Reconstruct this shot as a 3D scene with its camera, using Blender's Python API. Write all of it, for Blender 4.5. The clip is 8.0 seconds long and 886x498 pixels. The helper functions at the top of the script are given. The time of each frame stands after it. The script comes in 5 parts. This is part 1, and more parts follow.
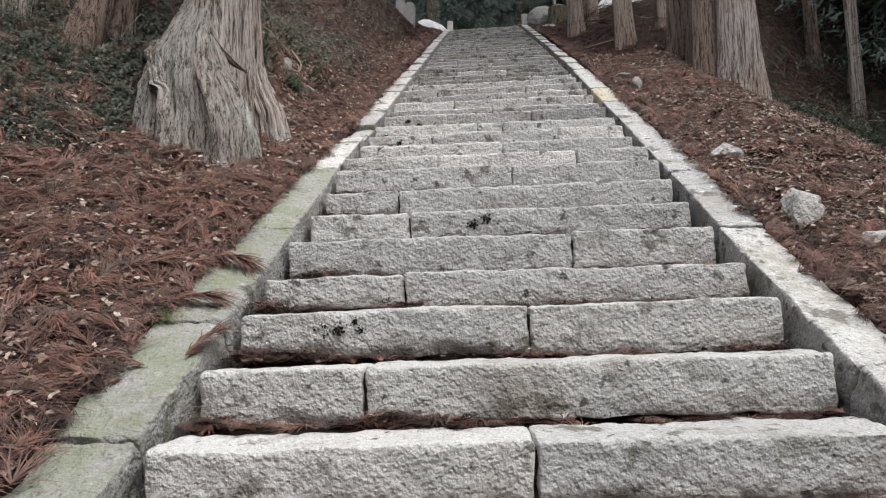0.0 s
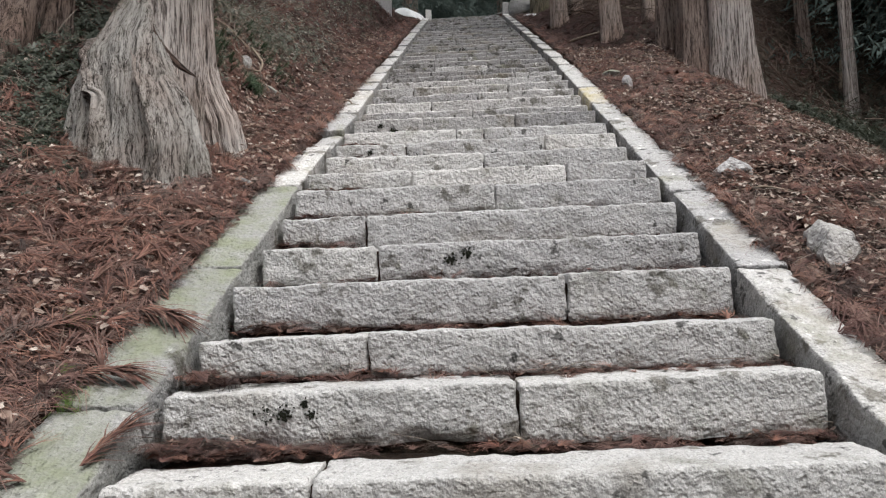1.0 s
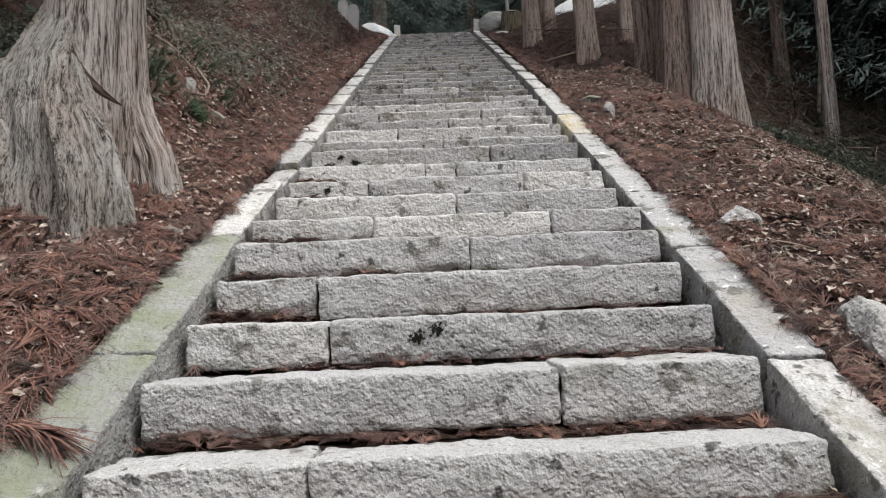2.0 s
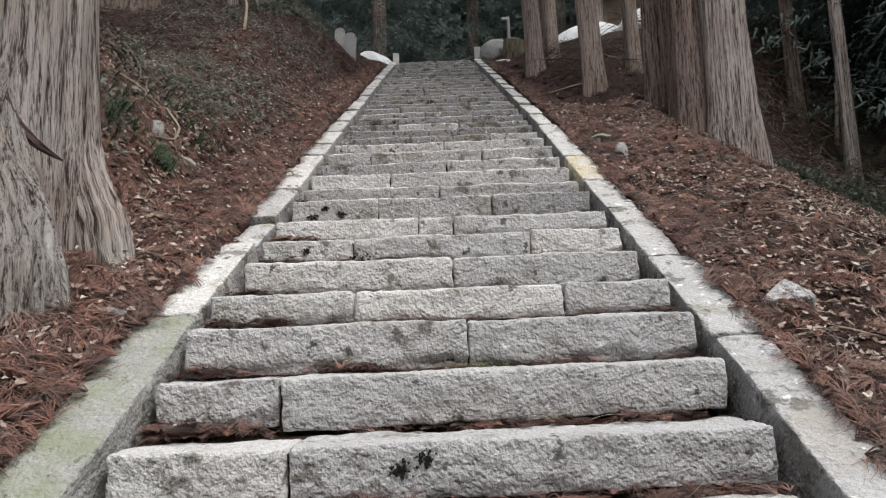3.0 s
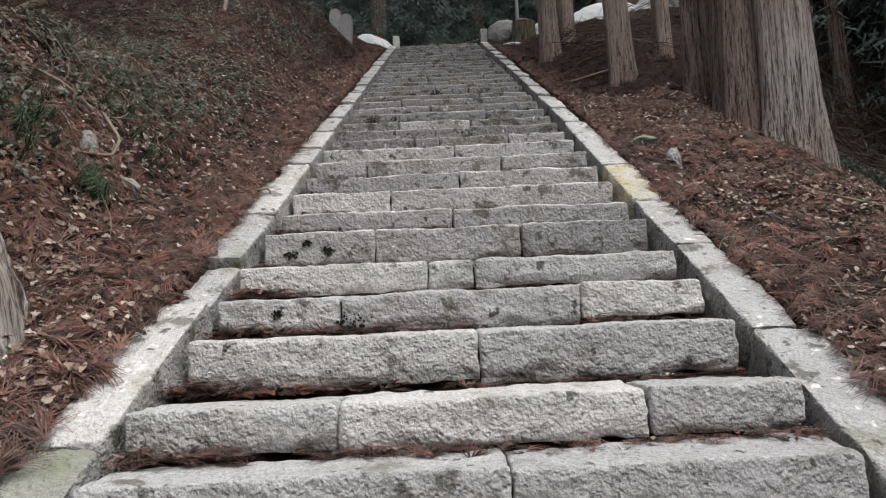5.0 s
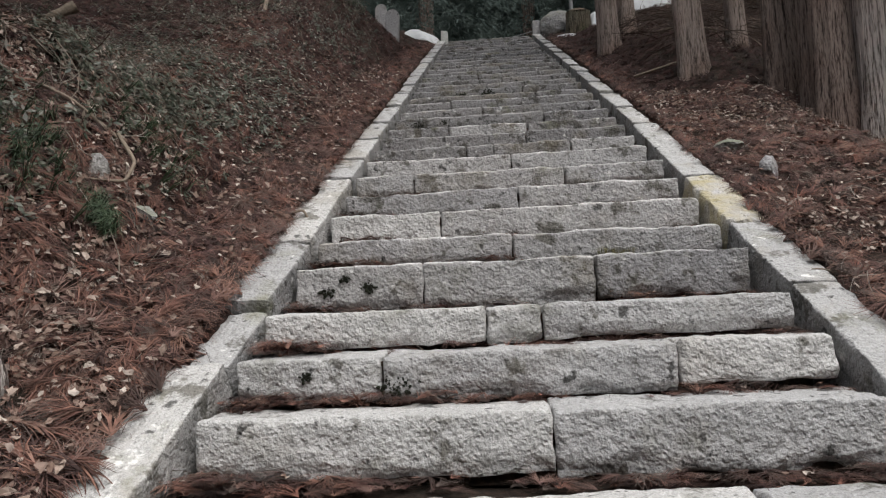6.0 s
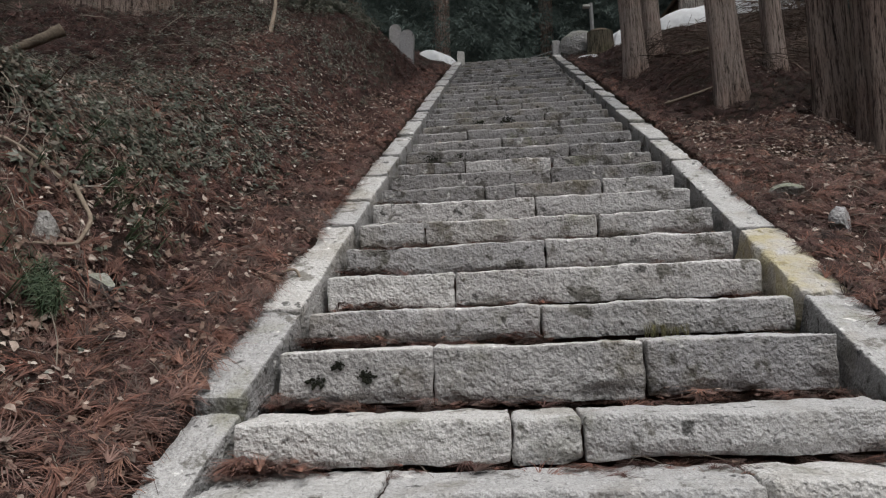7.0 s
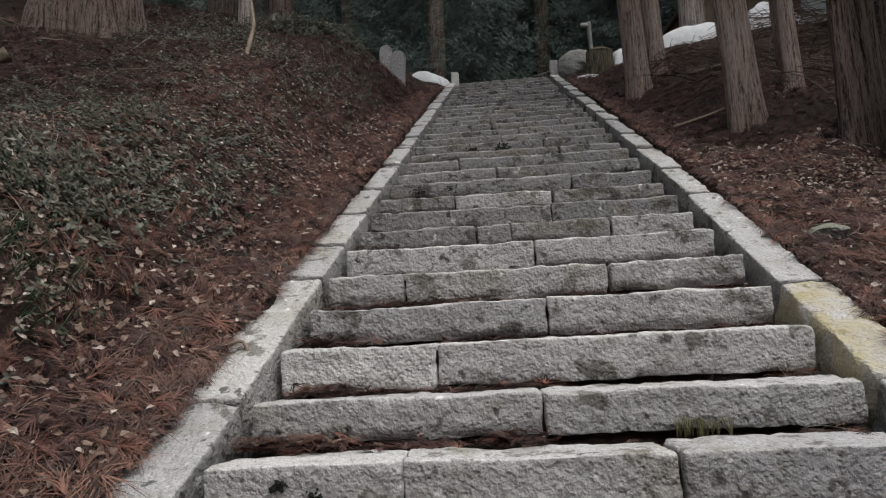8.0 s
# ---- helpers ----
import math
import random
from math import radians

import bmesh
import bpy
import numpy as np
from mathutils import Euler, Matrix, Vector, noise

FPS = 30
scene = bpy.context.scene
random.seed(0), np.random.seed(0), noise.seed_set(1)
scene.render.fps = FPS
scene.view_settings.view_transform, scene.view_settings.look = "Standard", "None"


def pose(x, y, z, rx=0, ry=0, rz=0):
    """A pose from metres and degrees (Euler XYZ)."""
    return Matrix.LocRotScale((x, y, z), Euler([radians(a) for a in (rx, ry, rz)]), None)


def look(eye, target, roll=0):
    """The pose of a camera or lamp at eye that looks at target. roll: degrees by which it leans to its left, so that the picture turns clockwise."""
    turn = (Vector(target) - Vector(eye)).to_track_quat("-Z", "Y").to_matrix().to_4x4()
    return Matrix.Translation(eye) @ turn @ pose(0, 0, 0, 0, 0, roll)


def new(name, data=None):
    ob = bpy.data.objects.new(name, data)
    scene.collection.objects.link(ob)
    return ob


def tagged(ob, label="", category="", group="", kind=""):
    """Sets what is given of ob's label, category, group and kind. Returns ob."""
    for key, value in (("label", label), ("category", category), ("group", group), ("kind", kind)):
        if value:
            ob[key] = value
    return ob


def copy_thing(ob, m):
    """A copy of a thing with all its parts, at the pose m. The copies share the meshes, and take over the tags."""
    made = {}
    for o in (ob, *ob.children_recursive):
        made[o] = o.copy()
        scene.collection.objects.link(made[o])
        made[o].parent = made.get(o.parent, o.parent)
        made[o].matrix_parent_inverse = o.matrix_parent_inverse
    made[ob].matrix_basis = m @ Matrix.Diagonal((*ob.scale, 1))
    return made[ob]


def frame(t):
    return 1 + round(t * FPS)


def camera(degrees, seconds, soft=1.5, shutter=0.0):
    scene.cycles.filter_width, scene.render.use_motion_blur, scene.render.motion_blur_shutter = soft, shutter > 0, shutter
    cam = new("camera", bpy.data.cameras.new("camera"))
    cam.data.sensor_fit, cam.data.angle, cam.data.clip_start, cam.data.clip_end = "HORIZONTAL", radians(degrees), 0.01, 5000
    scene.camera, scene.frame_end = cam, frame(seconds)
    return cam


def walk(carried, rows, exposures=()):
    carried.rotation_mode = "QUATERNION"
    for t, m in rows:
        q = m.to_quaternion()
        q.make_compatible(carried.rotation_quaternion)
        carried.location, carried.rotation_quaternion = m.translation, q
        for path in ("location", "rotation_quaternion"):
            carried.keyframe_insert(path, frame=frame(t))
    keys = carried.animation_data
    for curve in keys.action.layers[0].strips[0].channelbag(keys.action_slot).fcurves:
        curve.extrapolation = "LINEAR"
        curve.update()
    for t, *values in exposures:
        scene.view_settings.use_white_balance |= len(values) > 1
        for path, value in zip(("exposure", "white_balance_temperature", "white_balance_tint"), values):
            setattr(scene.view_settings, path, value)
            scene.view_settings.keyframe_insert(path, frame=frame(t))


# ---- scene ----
cam = camera(64.8, 8.0, soft=1.2)
METRES, EYE, SLOPE, LEAN, TURN = 5.0, 1.275, 28.0, 0.4, 2.7
ROWS = [
    (0.0, 0.0, 0.0, 0.0, -0.67, -21.6, 1.68),
    (0.5, 0.002, 0.0602, 0.0026, -1.79, -22.41, 1.54),
    (1.0, 0.0095, 0.1199, 0.008, -2.24, -22.73, 1.39),
    (1.5, 0.0096, 0.1851, 0.0097, -3.23, -22.5, 1.03),
    (2.0, 0.0177, 0.251, 0.0096, -4.53, -21.75, 0.3),
    (3.5, 0.0431, 0.4353, 0.0126, -4.1, -19.55, 0.56),
    (4.0, 0.0479, 0.4847, 0.0011, -3.17, -19.94, 0.95),
    (4.5, 0.0428, 0.5501, 0.0055, -4.87, -20.73, 0.31),
    (6.0, 0.0379, 0.7328, 0.0042, -0.78, -21.81, 2.61),
    (6.5, 0.0388, 0.8018, 0.0072, 1.13, -21.14, 3.11),
    (7.0, 0.0399, 0.861, 0.0075, 0.52, -20.46, 2.69),
    (7.5, 0.0493, 0.9227, 0.0004, -0.7, -19.28, 2.69),
    (8.0, 0.0554, 0.992, -0.0019, 0.3, -18.9, 3.23),
]
walk(cam, [(t, pose(0, 0, 0, SLOPE, 0, 0) @ pose(0.009, 0, EYE, 0, LEAN, TURN) @ pose(METRES * x, METRES * y, METRES * z, 90 + pitch, roll, yaw)) for t, x, y, z, yaw, pitch, roll in ROWS],
     exposures=[(0.0, 0.95), (4.0, 0.82), (6.0, 0.54), (8.0, 0.32)])

# ---- world, sun, exposure ----
world = bpy.data.worlds.new("overcast_sky")
scene.world = world
world.use_nodes = True
sky = world.node_tree.nodes.new("ShaderNodeTexSky")
sky.sky_type, sky.sun_disc, sky.sun_elevation, sky.sun_rotation = "NISHITA", False, radians(65), radians(142)
sky_grey = world.node_tree.nodes.new("ShaderNodeMix")
sky_grey.data_type, sky_grey.inputs[0].default_value = "RGBA", 0.75
sky_grey.inputs[7].default_value = (5.6, 5.75, 5.9, 1)
world.node_tree.links.new(sky.outputs[0], sky_grey.inputs[6])
world.node_tree.links.new(sky_grey.outputs[2], world.node_tree.nodes["Background"].inputs[0])
world.node_tree.nodes["Background"].inputs[1].default_value = 0.118
sun = new("sun", bpy.data.lights.new("sun", "SUN"))
sun.data.energy, sun.data.angle, sun.data.color = 2.75, radians(60), (1, 0.97, 0.93)
sun.matrix_world = look((8.0, -5.0, 20), (0, 4, 2))

SL = radians(SLOPE)
CS, SN = math.cos(SL), math.sin(SL)


def up_slope(x, y, z=0.0):
    """World place of a point given across, along and square to the stairs' slope."""
    return Vector((x, y * CS - z * SN, y * SN + z * CS))


# ---- numeric helpers ----
def hashed(i, j, seed):
    v = np.sin(i * 127.1 + j * 311.7 + seed * 74.7) * 43758.5453
    return v - np.floor(v)


def bumps(x, y, scale, seed=0):
    """Smooth value noise from -1 to 1 over arrays."""
    x, y = np.asarray(x, float) * scale, np.asarray(y, float) * scale
    i, j = np.floor(x), np.floor(y)
    u, v = x - i, y - j
    u, v = u * u * (3 - 2 * u), v * v * (3 - 2 * v)
    a, b = hashed(i, j, seed), hashed(i + 1, j, seed)
    c, d = hashed(i, j + 1, seed), hashed(i + 1, j + 1, seed)
    return (a * (1 - u) * (1 - v) + b * u * (1 - v) + c * (1 - u) * v + d * u * v) * 2 - 1


def ease(x, a, b):
    t = np.clip((np.asarray(x, float) - a) / (b - a), 0, 1)
    return t * t * (3 - 2 * t)


def mesh_of(name, verts, faces, material, smooth=True):
    """A mesh from an array of places and an array of equal-sided faces."""
    verts, faces = np.asarray(verts, np.float32), np.asarray(faces, np.int32)
    me = bpy.data.meshes.new(name)
    n, k = faces.shape
    me.vertices.add(len(verts))
    me.vertices.foreach_set("co", verts.ravel())
    me.loops.add(n * k)
    me.loops.foreach_set("vertex_index", faces.ravel())
    me.polygons.add(n)
    me.polygons.foreach_set("loop_start", np.arange(0, n * k, k, dtype=np.int32))
    me.polygons.foreach_set("use_smooth", np.full(n, smooth))
    me.update(calc_edges=True)
    me.validate()
    me.materials.append(material)
    return me


def under(ob, parent):
    ob.parent = parent
    return ob


def part(name, data, material, parent, label=""):
    """One mesh object under a thing; data is a bmesh or a finished mesh."""
    if isinstance(data, bmesh.types.BMesh):
        me = bpy.data.meshes.new(name)
        data.to_mesh(me)
        data.free()
        me.materials.append(material)
        data = me
    ob = new(name, data)
    ob.parent = parent
    return tagged(ob, label)


def empty(name, m, label, category, group="", kind=""):
    ob = new(name)
    ob.matrix_basis = m
    ob.empty_display_size = 0.2
    return tagged(ob, label, category, group, kind)


# ---- materials ----
class Nodes:
    """A short way to write a node material."""

    def __init__(self, name, rough=0.9):
        self.mat = bpy.data.materials.new(name)
        self.mat.use_nodes = True
        self.tree = self.mat.node_tree
        self.bsdf = self.tree.nodes["Principled BSDF"]
        self.bsdf.inputs["Roughness"].default_value = rough
        self.bsdf.inputs["Specular IOR Level"].default_value = 0.3
        self.where = self.node("ShaderNodeTexCoord").outputs["Object"]

    def node(self, kind, **values):
        n = self.tree.nodes.new(kind)
        for key, value in values.items():
            n.inputs[key.replace("_", " ")].default_value = value
        return n

    def link(self, a, b):
        self.tree.links.new(a, b)
        return self

    def stretched(self, scale):
        m = self.node("ShaderNodeMapping")
        m.inputs["Scale"].default_value = scale
        self.link(self.where, m.inputs["Vector"])
        return m.outputs[0]

    def shifted(self, place):
        m = self.node("ShaderNodeMapping")
        m.inputs["Location"].default_value = (13.7, 5.1, 8.3)
        self.link(place, m.inputs["Vector"])
        return m.outputs[0]

    def world_place(self):
        return self.node("ShaderNodeNewGeometry").outputs["Position"]

    def noise(self, scale, detail=4.0, rough=0.6, vector=None, warp=0.0):
        n = self.node("ShaderNodeTexNoise", Scale=scale, Detail=detail, Roughness=rough, Distortion=warp)
        self.link(vector or self.where, n.inputs["Vector"])
        return n.outputs["Fac"]

    def cells(self, scale, feature="F1", vector=None):
        n = self.node("ShaderNodeTexVoronoi", Scale=scale)
        n.feature = feature
        self.link(vector or self.where, n.inputs["Vector"])
        return n.outputs["Distance"]

    def ramp(self, fac, *stops):
        n = self.node("ShaderNodeValToRGB")
        while len(n.color_ramp.elements) < len(stops):
            n.color_ramp.elements.new(0.5)
        for e, (at, c) in zip(n.color_ramp.elements, stops):
            e.position, e.color = at, (c, c, c, 1) if isinstance(c, (int, float)) else (*c, 1)
        self.link(fac, n.inputs[0])
        return n.outputs[0]

    def mix(self, fac, a, b, mode="MIX"):
        n = self.node("ShaderNodeMix")
        n.data_type, n.blend_type = "RGBA", mode
        for value, socket in ((fac, n.inputs[0]), (a, n.inputs[6]), (b, n.inputs[7])):
            if isinstance(value, (int, float)):
                socket.default_value = value
            elif isinstance(value, tuple):
                socket.default_value = (*value, 1)
            else:
                self.link(value, socket)
        return n.outputs[2]

    def math(self, op, a, b):
        n = self.node("ShaderNodeMath")
        n.operation = op
        for value, socket in ((a, n.inputs[0]), (b, n.inputs[1])):
            if isinstance(value, (int, float)):
                socket.default_value = value
            else:
                self.link(value, socket)
        return n.outputs[0]

    def up_facing(self):
        n = self.node("ShaderNodeSeparateXYZ")
        self.link(self.node("ShaderNodeNewGeometry").outputs["Normal"], n.inputs[0])
        return n.outputs[2]

    def finish(self, colour, height=None, depth=0.01, strength=1.0, rough=None):
        self.link(colour, self.bsdf.inputs["Base Color"])
        if rough is not None:
            self.link(rough, self.bsdf.inputs["Roughness"])
        if height is not None:
            b = self.node("ShaderNodeBump", Strength=strength, Distance=depth)
            self.link(height, b.inputs["Height"]).link(b.outputs[0], self.bsdf.inputs["Normal"])
        return self.mat


def granite(name, light=0.55, warm=1.0, green=0.0, yellow=0.0, dirt_and_toplight=0.0):
    """Rough-pecked grey granite: salt-and-pepper grain, pits, dark lichen spots, dull stains; dirty kinds also carry
    overhead light on up-facing faces.
    """
    k = Nodes(name, 0.92)
    place = k.world_place()
    tone = k.node("ShaderNodeObjectInfo").outputs["Random"]
    grain = k.math("ADD", k.math("MULTIPLY", k.noise(210, 2, 0.6), 0.55), k.math("MULTIPLY", k.noise(70, 4, 0.7), 0.45))
    col = k.ramp(grain, (0.34, (light * 0.58, light * 0.58, light * 0.59)), (0.46, (light * 0.95, light * 0.95 * warm, light * 0.94)), (0.62, (light * 1.28, light * 1.28, light * 1.29)))
    col = k.mix(1.0, col, k.ramp(tone, (0.0, (0.80, 0.80, 0.81)), (0.45, (0.94, 0.94, 0.93)), (1.0, (1.10, 1.09, 1.07))), "MULTIPLY")
    blotch = k.noise(5.5, 6, 0.66, place)
    col = k.mix(1.0, col, k.ramp(blotch, (0.35 + dirt_and_toplight * 0.12, (0.40, 0.39, 0.36)), (0.40 + dirt_and_toplight * 0.13, (0.95, 0.95, 0.95)), (0.8, (1.08, 1.08, 1.08))), "MULTIPLY")
    stain = k.ramp(k.noise(2.3, 5, 0.62, place), (0.57 - dirt_and_toplight * 0.14, 0.0), (0.68, 0.4 + dirt_and_toplight * 0.3))
    col = k.mix(stain, col, (0.20, 0.175, 0.13))
    olive = k.ramp(k.noise(3.1, 6, 0.68, k.shifted(place)), (0.56, 0.0), (0.70, 0.62))
    col = k.mix(olive, col, (0.135, 0.135, 0.085))
    lichen = k.ramp(k.noise(11, 4, 0.6, place), (0.640 - dirt_and_toplight * 0.05, 0.0), (0.69 - dirt_and_toplight * 0.04, 0.85))
    col = k.mix(lichen, col, (0.045, 0.045, 0.042))
    pale = k.ramp(k.noise(15, 3, 0.6, place), (0.64, 0.0), (0.72, 0.6))
    col = k.mix(pale, col, (0.72, 0.72, 0.70))
    # dirty kinds: overhead light painted on, up-facing faces 1.6 times paler than risers
    if dirt_and_toplight:
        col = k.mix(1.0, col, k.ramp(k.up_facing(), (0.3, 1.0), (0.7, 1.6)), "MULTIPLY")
    if green:
        moss = k.ramp(k.noise(4.5, 6, 0.65, place), (0.36, 0.0), (0.62, green))
        col = k.mix(k.math("MULTIPLY", moss, k.ramp(k.up_facing(), (0.2, 0.15), (0.75, 1.0))), col, (0.245, 0.268, 0.19))
    if yellow:
        col = k.mix(k.ramp(k.noise(5, 5, 0.6, place), (0.38, 0.0), (0.6, yellow)), col, (0.47, 0.40, 0.19))
    relief = k.math("ADD", k.math("MULTIPLY", k.noise(85, 3, 0.6), 0.6), k.math("MULTIPLY", k.noise(34, 2, 0.5), 1.7))
    relief = k.math("ADD", relief, k.math("MULTIPLY", k.ramp(k.cells(38), (0.12, 0.0), (0.3, 1.0)), 0.35))
    col = k.mix(1.0, col, (1.015, 1.0, 1.0), "MULTIPLY")
    return k.finish(col, relief, 0.0125, 1.0)


def bark(name, dark, pale, moss=0.25, fine=1.0, long_z=0.55, along=False):
    """Stringy cedar bark, upright or running along a root; pale flakes on ridges, dark in the furrows."""
    k = Nodes(name, 0.95)
    if along:
        grain = k.node("ShaderNodeAttribute")
        grain.attribute_name = "grain"
        k.where = grain.outputs["Vector"]
    place = k.where
    long = k.stretched((9 * fine, 9 * fine, long_z))
    strand = k.noise(2.3, 5, 0.66, long, 0.15)
    hair = k.noise(7, 5, 0.72, k.stretched((12 * fine, 12 * fine, long_z * 2.2)), 0.1)
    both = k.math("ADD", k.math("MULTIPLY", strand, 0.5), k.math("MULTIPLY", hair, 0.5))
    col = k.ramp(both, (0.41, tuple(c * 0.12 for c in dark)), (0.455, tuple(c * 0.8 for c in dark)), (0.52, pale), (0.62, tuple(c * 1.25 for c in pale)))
    col = k.mix(k.ramp(k.noise(1.6, 4, 0.6), (0.42, 0.0), (0.65, 0.55)), col, k.mix(1.0, col, (0.80, 0.62, 0.55), "MULTIPLY"))
    green = k.ramp(k.noise(2.4, 5, 0.6), (0.52, 0.0), (0.72, moss))
    col = k.mix(green, col, (0.10, 0.115, 0.055))
    return k.finish(col, both, 0.08, 1.0)


def scattered(name, *colours, rough=0.85, sheen=0.3):
    """Colour by loose piece, for litter and leaves."""
    k = Nodes(name, rough)
    k.bsdf.inputs["Specular IOR Level"].default_value = sheen
    pick = k.node("ShaderNodeNewGeometry").outputs["Random Per Island"]
    col = k.ramp(pick, *[(i / max(1, len(colours) - 1), c) for i, c in enumerate(colours)])
    col = k.mix(1.0, col, k.ramp(k.noise(30, 3, 0.6), (0.3, 0.6), (0.7, 1.25)), "MULTIPLY")
    return k.finish(col)


def soil(name):
    """Forest floor: dark humus, red-brown needles, pale crumbs."""
    k = Nodes(name, 0.95)
    col = k.ramp(k.noise(26, 7, 0.72, None, 0.8), (0.3, (0.014, 0.010, 0.009)), (0.48, (0.05, 0.028, 0.022)), (0.62, (0.095, 0.050, 0.038)), (0.78, (0.18, 0.12, 0.09)))
    wide = k.noise(1.3, 5, 0.6)
    col = k.mix(k.ramp(wide, (0.42, 0.0), (0.66, 0.7)), col, k.ramp(k.noise(60, 5, 0.7), (0.35, (0.02, 0.02, 0.014)), (0.7, (0.11, 0.10, 0.07))))
    return k.finish(col, k.math("ADD", k.noise(45, 6, 0.7), k.noise(12, 4, 0.6)), 0.06, 1.0)


def plain(name, colour, rough=0.8, grain=20.0, spread=0.25, depth=0.004):
    k = Nodes(name, rough)
    n = k.noise(grain, 6, 0.65)
    dim, lit = tuple(c * (1 - spread) for c in colour), tuple(min(1, c * (1 + spread)) for c in colour)
    return k.finish(k.mix(1.0, k.ramp(n, (0.3, dim), (0.7, lit)), k.ramp(k.noise(grain * 0.12, 3), (0.3, 1 - spread), (0.7, 1.0)), "MULTIPLY"), n, depth)


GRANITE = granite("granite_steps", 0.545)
# upper rows: real dirt, plus the trees' shade put into a darker base colour
GRANITE_MID_SHADED = granite("granite_weathered_shaded_steps", 0.385, 0.99, 0.0, 0.0, 0.2)
GRANITE_OLD_SHADED = granite("granite_dirty_shaded_steps", 0.225, 0.975, 0.0, 0.0, 0.42)
# kerb tops painted lighter than the sides for light from above
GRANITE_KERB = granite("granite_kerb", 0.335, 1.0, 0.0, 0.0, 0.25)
GRANITE_GREEN = granite("granite_algae", 0.35, 1.01, 0.95)
GRANITE_YELLOW = granite("granite_yellow_lichen", 0.54, 0.98, 0.0, 0.7)
ROCK = granite("weathered_rock", 0.46, 0.97, 0.3)
PALE_ROCK = granite("pale_broken_rock", 0.50, 0.98, 0.0)
ROCK_MOSSY = granite("mossy_rock", 0.34, 0.97, 0.9)
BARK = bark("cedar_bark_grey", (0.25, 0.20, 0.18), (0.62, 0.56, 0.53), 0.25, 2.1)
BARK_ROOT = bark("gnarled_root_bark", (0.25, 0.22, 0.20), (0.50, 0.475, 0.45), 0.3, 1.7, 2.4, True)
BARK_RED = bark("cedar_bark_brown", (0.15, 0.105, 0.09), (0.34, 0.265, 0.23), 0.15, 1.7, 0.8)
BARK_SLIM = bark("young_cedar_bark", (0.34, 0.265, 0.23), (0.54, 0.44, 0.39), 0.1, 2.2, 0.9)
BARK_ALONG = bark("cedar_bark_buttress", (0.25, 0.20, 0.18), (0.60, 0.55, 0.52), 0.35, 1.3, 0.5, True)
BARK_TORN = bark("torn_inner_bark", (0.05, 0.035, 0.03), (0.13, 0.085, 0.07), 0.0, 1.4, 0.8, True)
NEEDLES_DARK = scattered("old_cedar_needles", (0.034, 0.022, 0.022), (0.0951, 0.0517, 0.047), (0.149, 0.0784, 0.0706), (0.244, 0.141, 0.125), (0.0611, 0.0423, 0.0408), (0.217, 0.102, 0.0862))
# needles of the upper slopes, tree shade put into their darker colour
NEEDLES_SHADED = scattered("shaded_needles", (0.020, 0.012, 0.011), (0.055, 0.029, 0.026), (0.085, 0.042, 0.037), (0.13, 0.070, 0.060), (0.035, 0.022, 0.020), (0.11, 0.050, 0.042))
PALE_STALKS = scattered("pale_dead_stalks", (0.20, 0.16, 0.13), (0.34, 0.30, 0.25), (0.46, 0.42, 0.37), (0.15, 0.11, 0.085))
IVY = scattered("ivy_leaves", (0.06, 0.07, 0.05), (0.11, 0.125, 0.10), (0.19, 0.205, 0.175), (0.08, 0.085, 0.068), (0.27, 0.28, 0.24), rough=0.5, sheen=0.5)
NEEDLES = scattered("dead_cedar_needles", (0.0326, 0.0228, 0.0215), (0.0989, 0.0564, 0.0497), (0.151, 0.0806, 0.0699), (0.268, 0.168, 0.141), (0.0582, 0.0403, 0.0363), (0.128, 0.0968, 0.0833), (0.233, 0.105, 0.078), (0.303, 0.175, 0.134))
FROND = scattered("dead_cedar_fronds", (0.0493, 0.0325, 0.0292), (0.127, 0.065, 0.052), (0.21, 0.101, 0.078), (0.0844, 0.052, 0.0455), (0.267, 0.138, 0.101), (0.155, 0.101, 0.0812))
LEAVES = scattered("dead_leaves", (0.12, 0.07, 0.055), (0.34, 0.25, 0.205), (0.60, 0.53, 0.47), (0.18, 0.10, 0.075), (0.24, 0.17, 0.135), (0.46, 0.38, 0.33), (0.10, 0.06, 0.05), (0.28, 0.19, 0.155), (0.20, 0.14, 0.11))
GREEN = scattered("evergreen_leaves", (0.0403, 0.0552, 0.0345), (0.069, 0.0862, 0.0575), (0.127, 0.138, 0.103), (0.23, 0.23, 0.184), (0.069, 0.0633, 0.0483), (0.276, 0.23, 0.184), rough=0.4, sheen=0.5)
BUSH = scattered("bush_leaves", (0.02, 0.028, 0.018), (0.035, 0.048, 0.03), (0.055, 0.068, 0.046), (0.10, 0.11, 0.085), (0.03, 0.034, 0.024), rough=0.5, sheen=0.3)
GRASS = scattered("fresh_green_sprigs", (0.09, 0.16, 0.035), (0.14, 0.21, 0.06), (0.07, 0.11, 0.03))
BRUSHWOOD = scattered("dark_brushwood", (0.05, 0.035, 0.028), (0.10, 0.07, 0.055), (0.17, 0.125, 0.10), (0.07, 0.045, 0.036))
TWIGS = scattered("grey_twigs", (0.09, 0.07, 0.055), (0.20, 0.165, 0.135), (0.30, 0.26, 0.215), (0.13, 0.085, 0.065))
CONIFER = scattered("far_conifer_foliage", (0.112, 0.147, 0.135), (0.143, 0.18, 0.165), (0.173, 0.21, 0.195), rough=0.9, sheen=0.05)
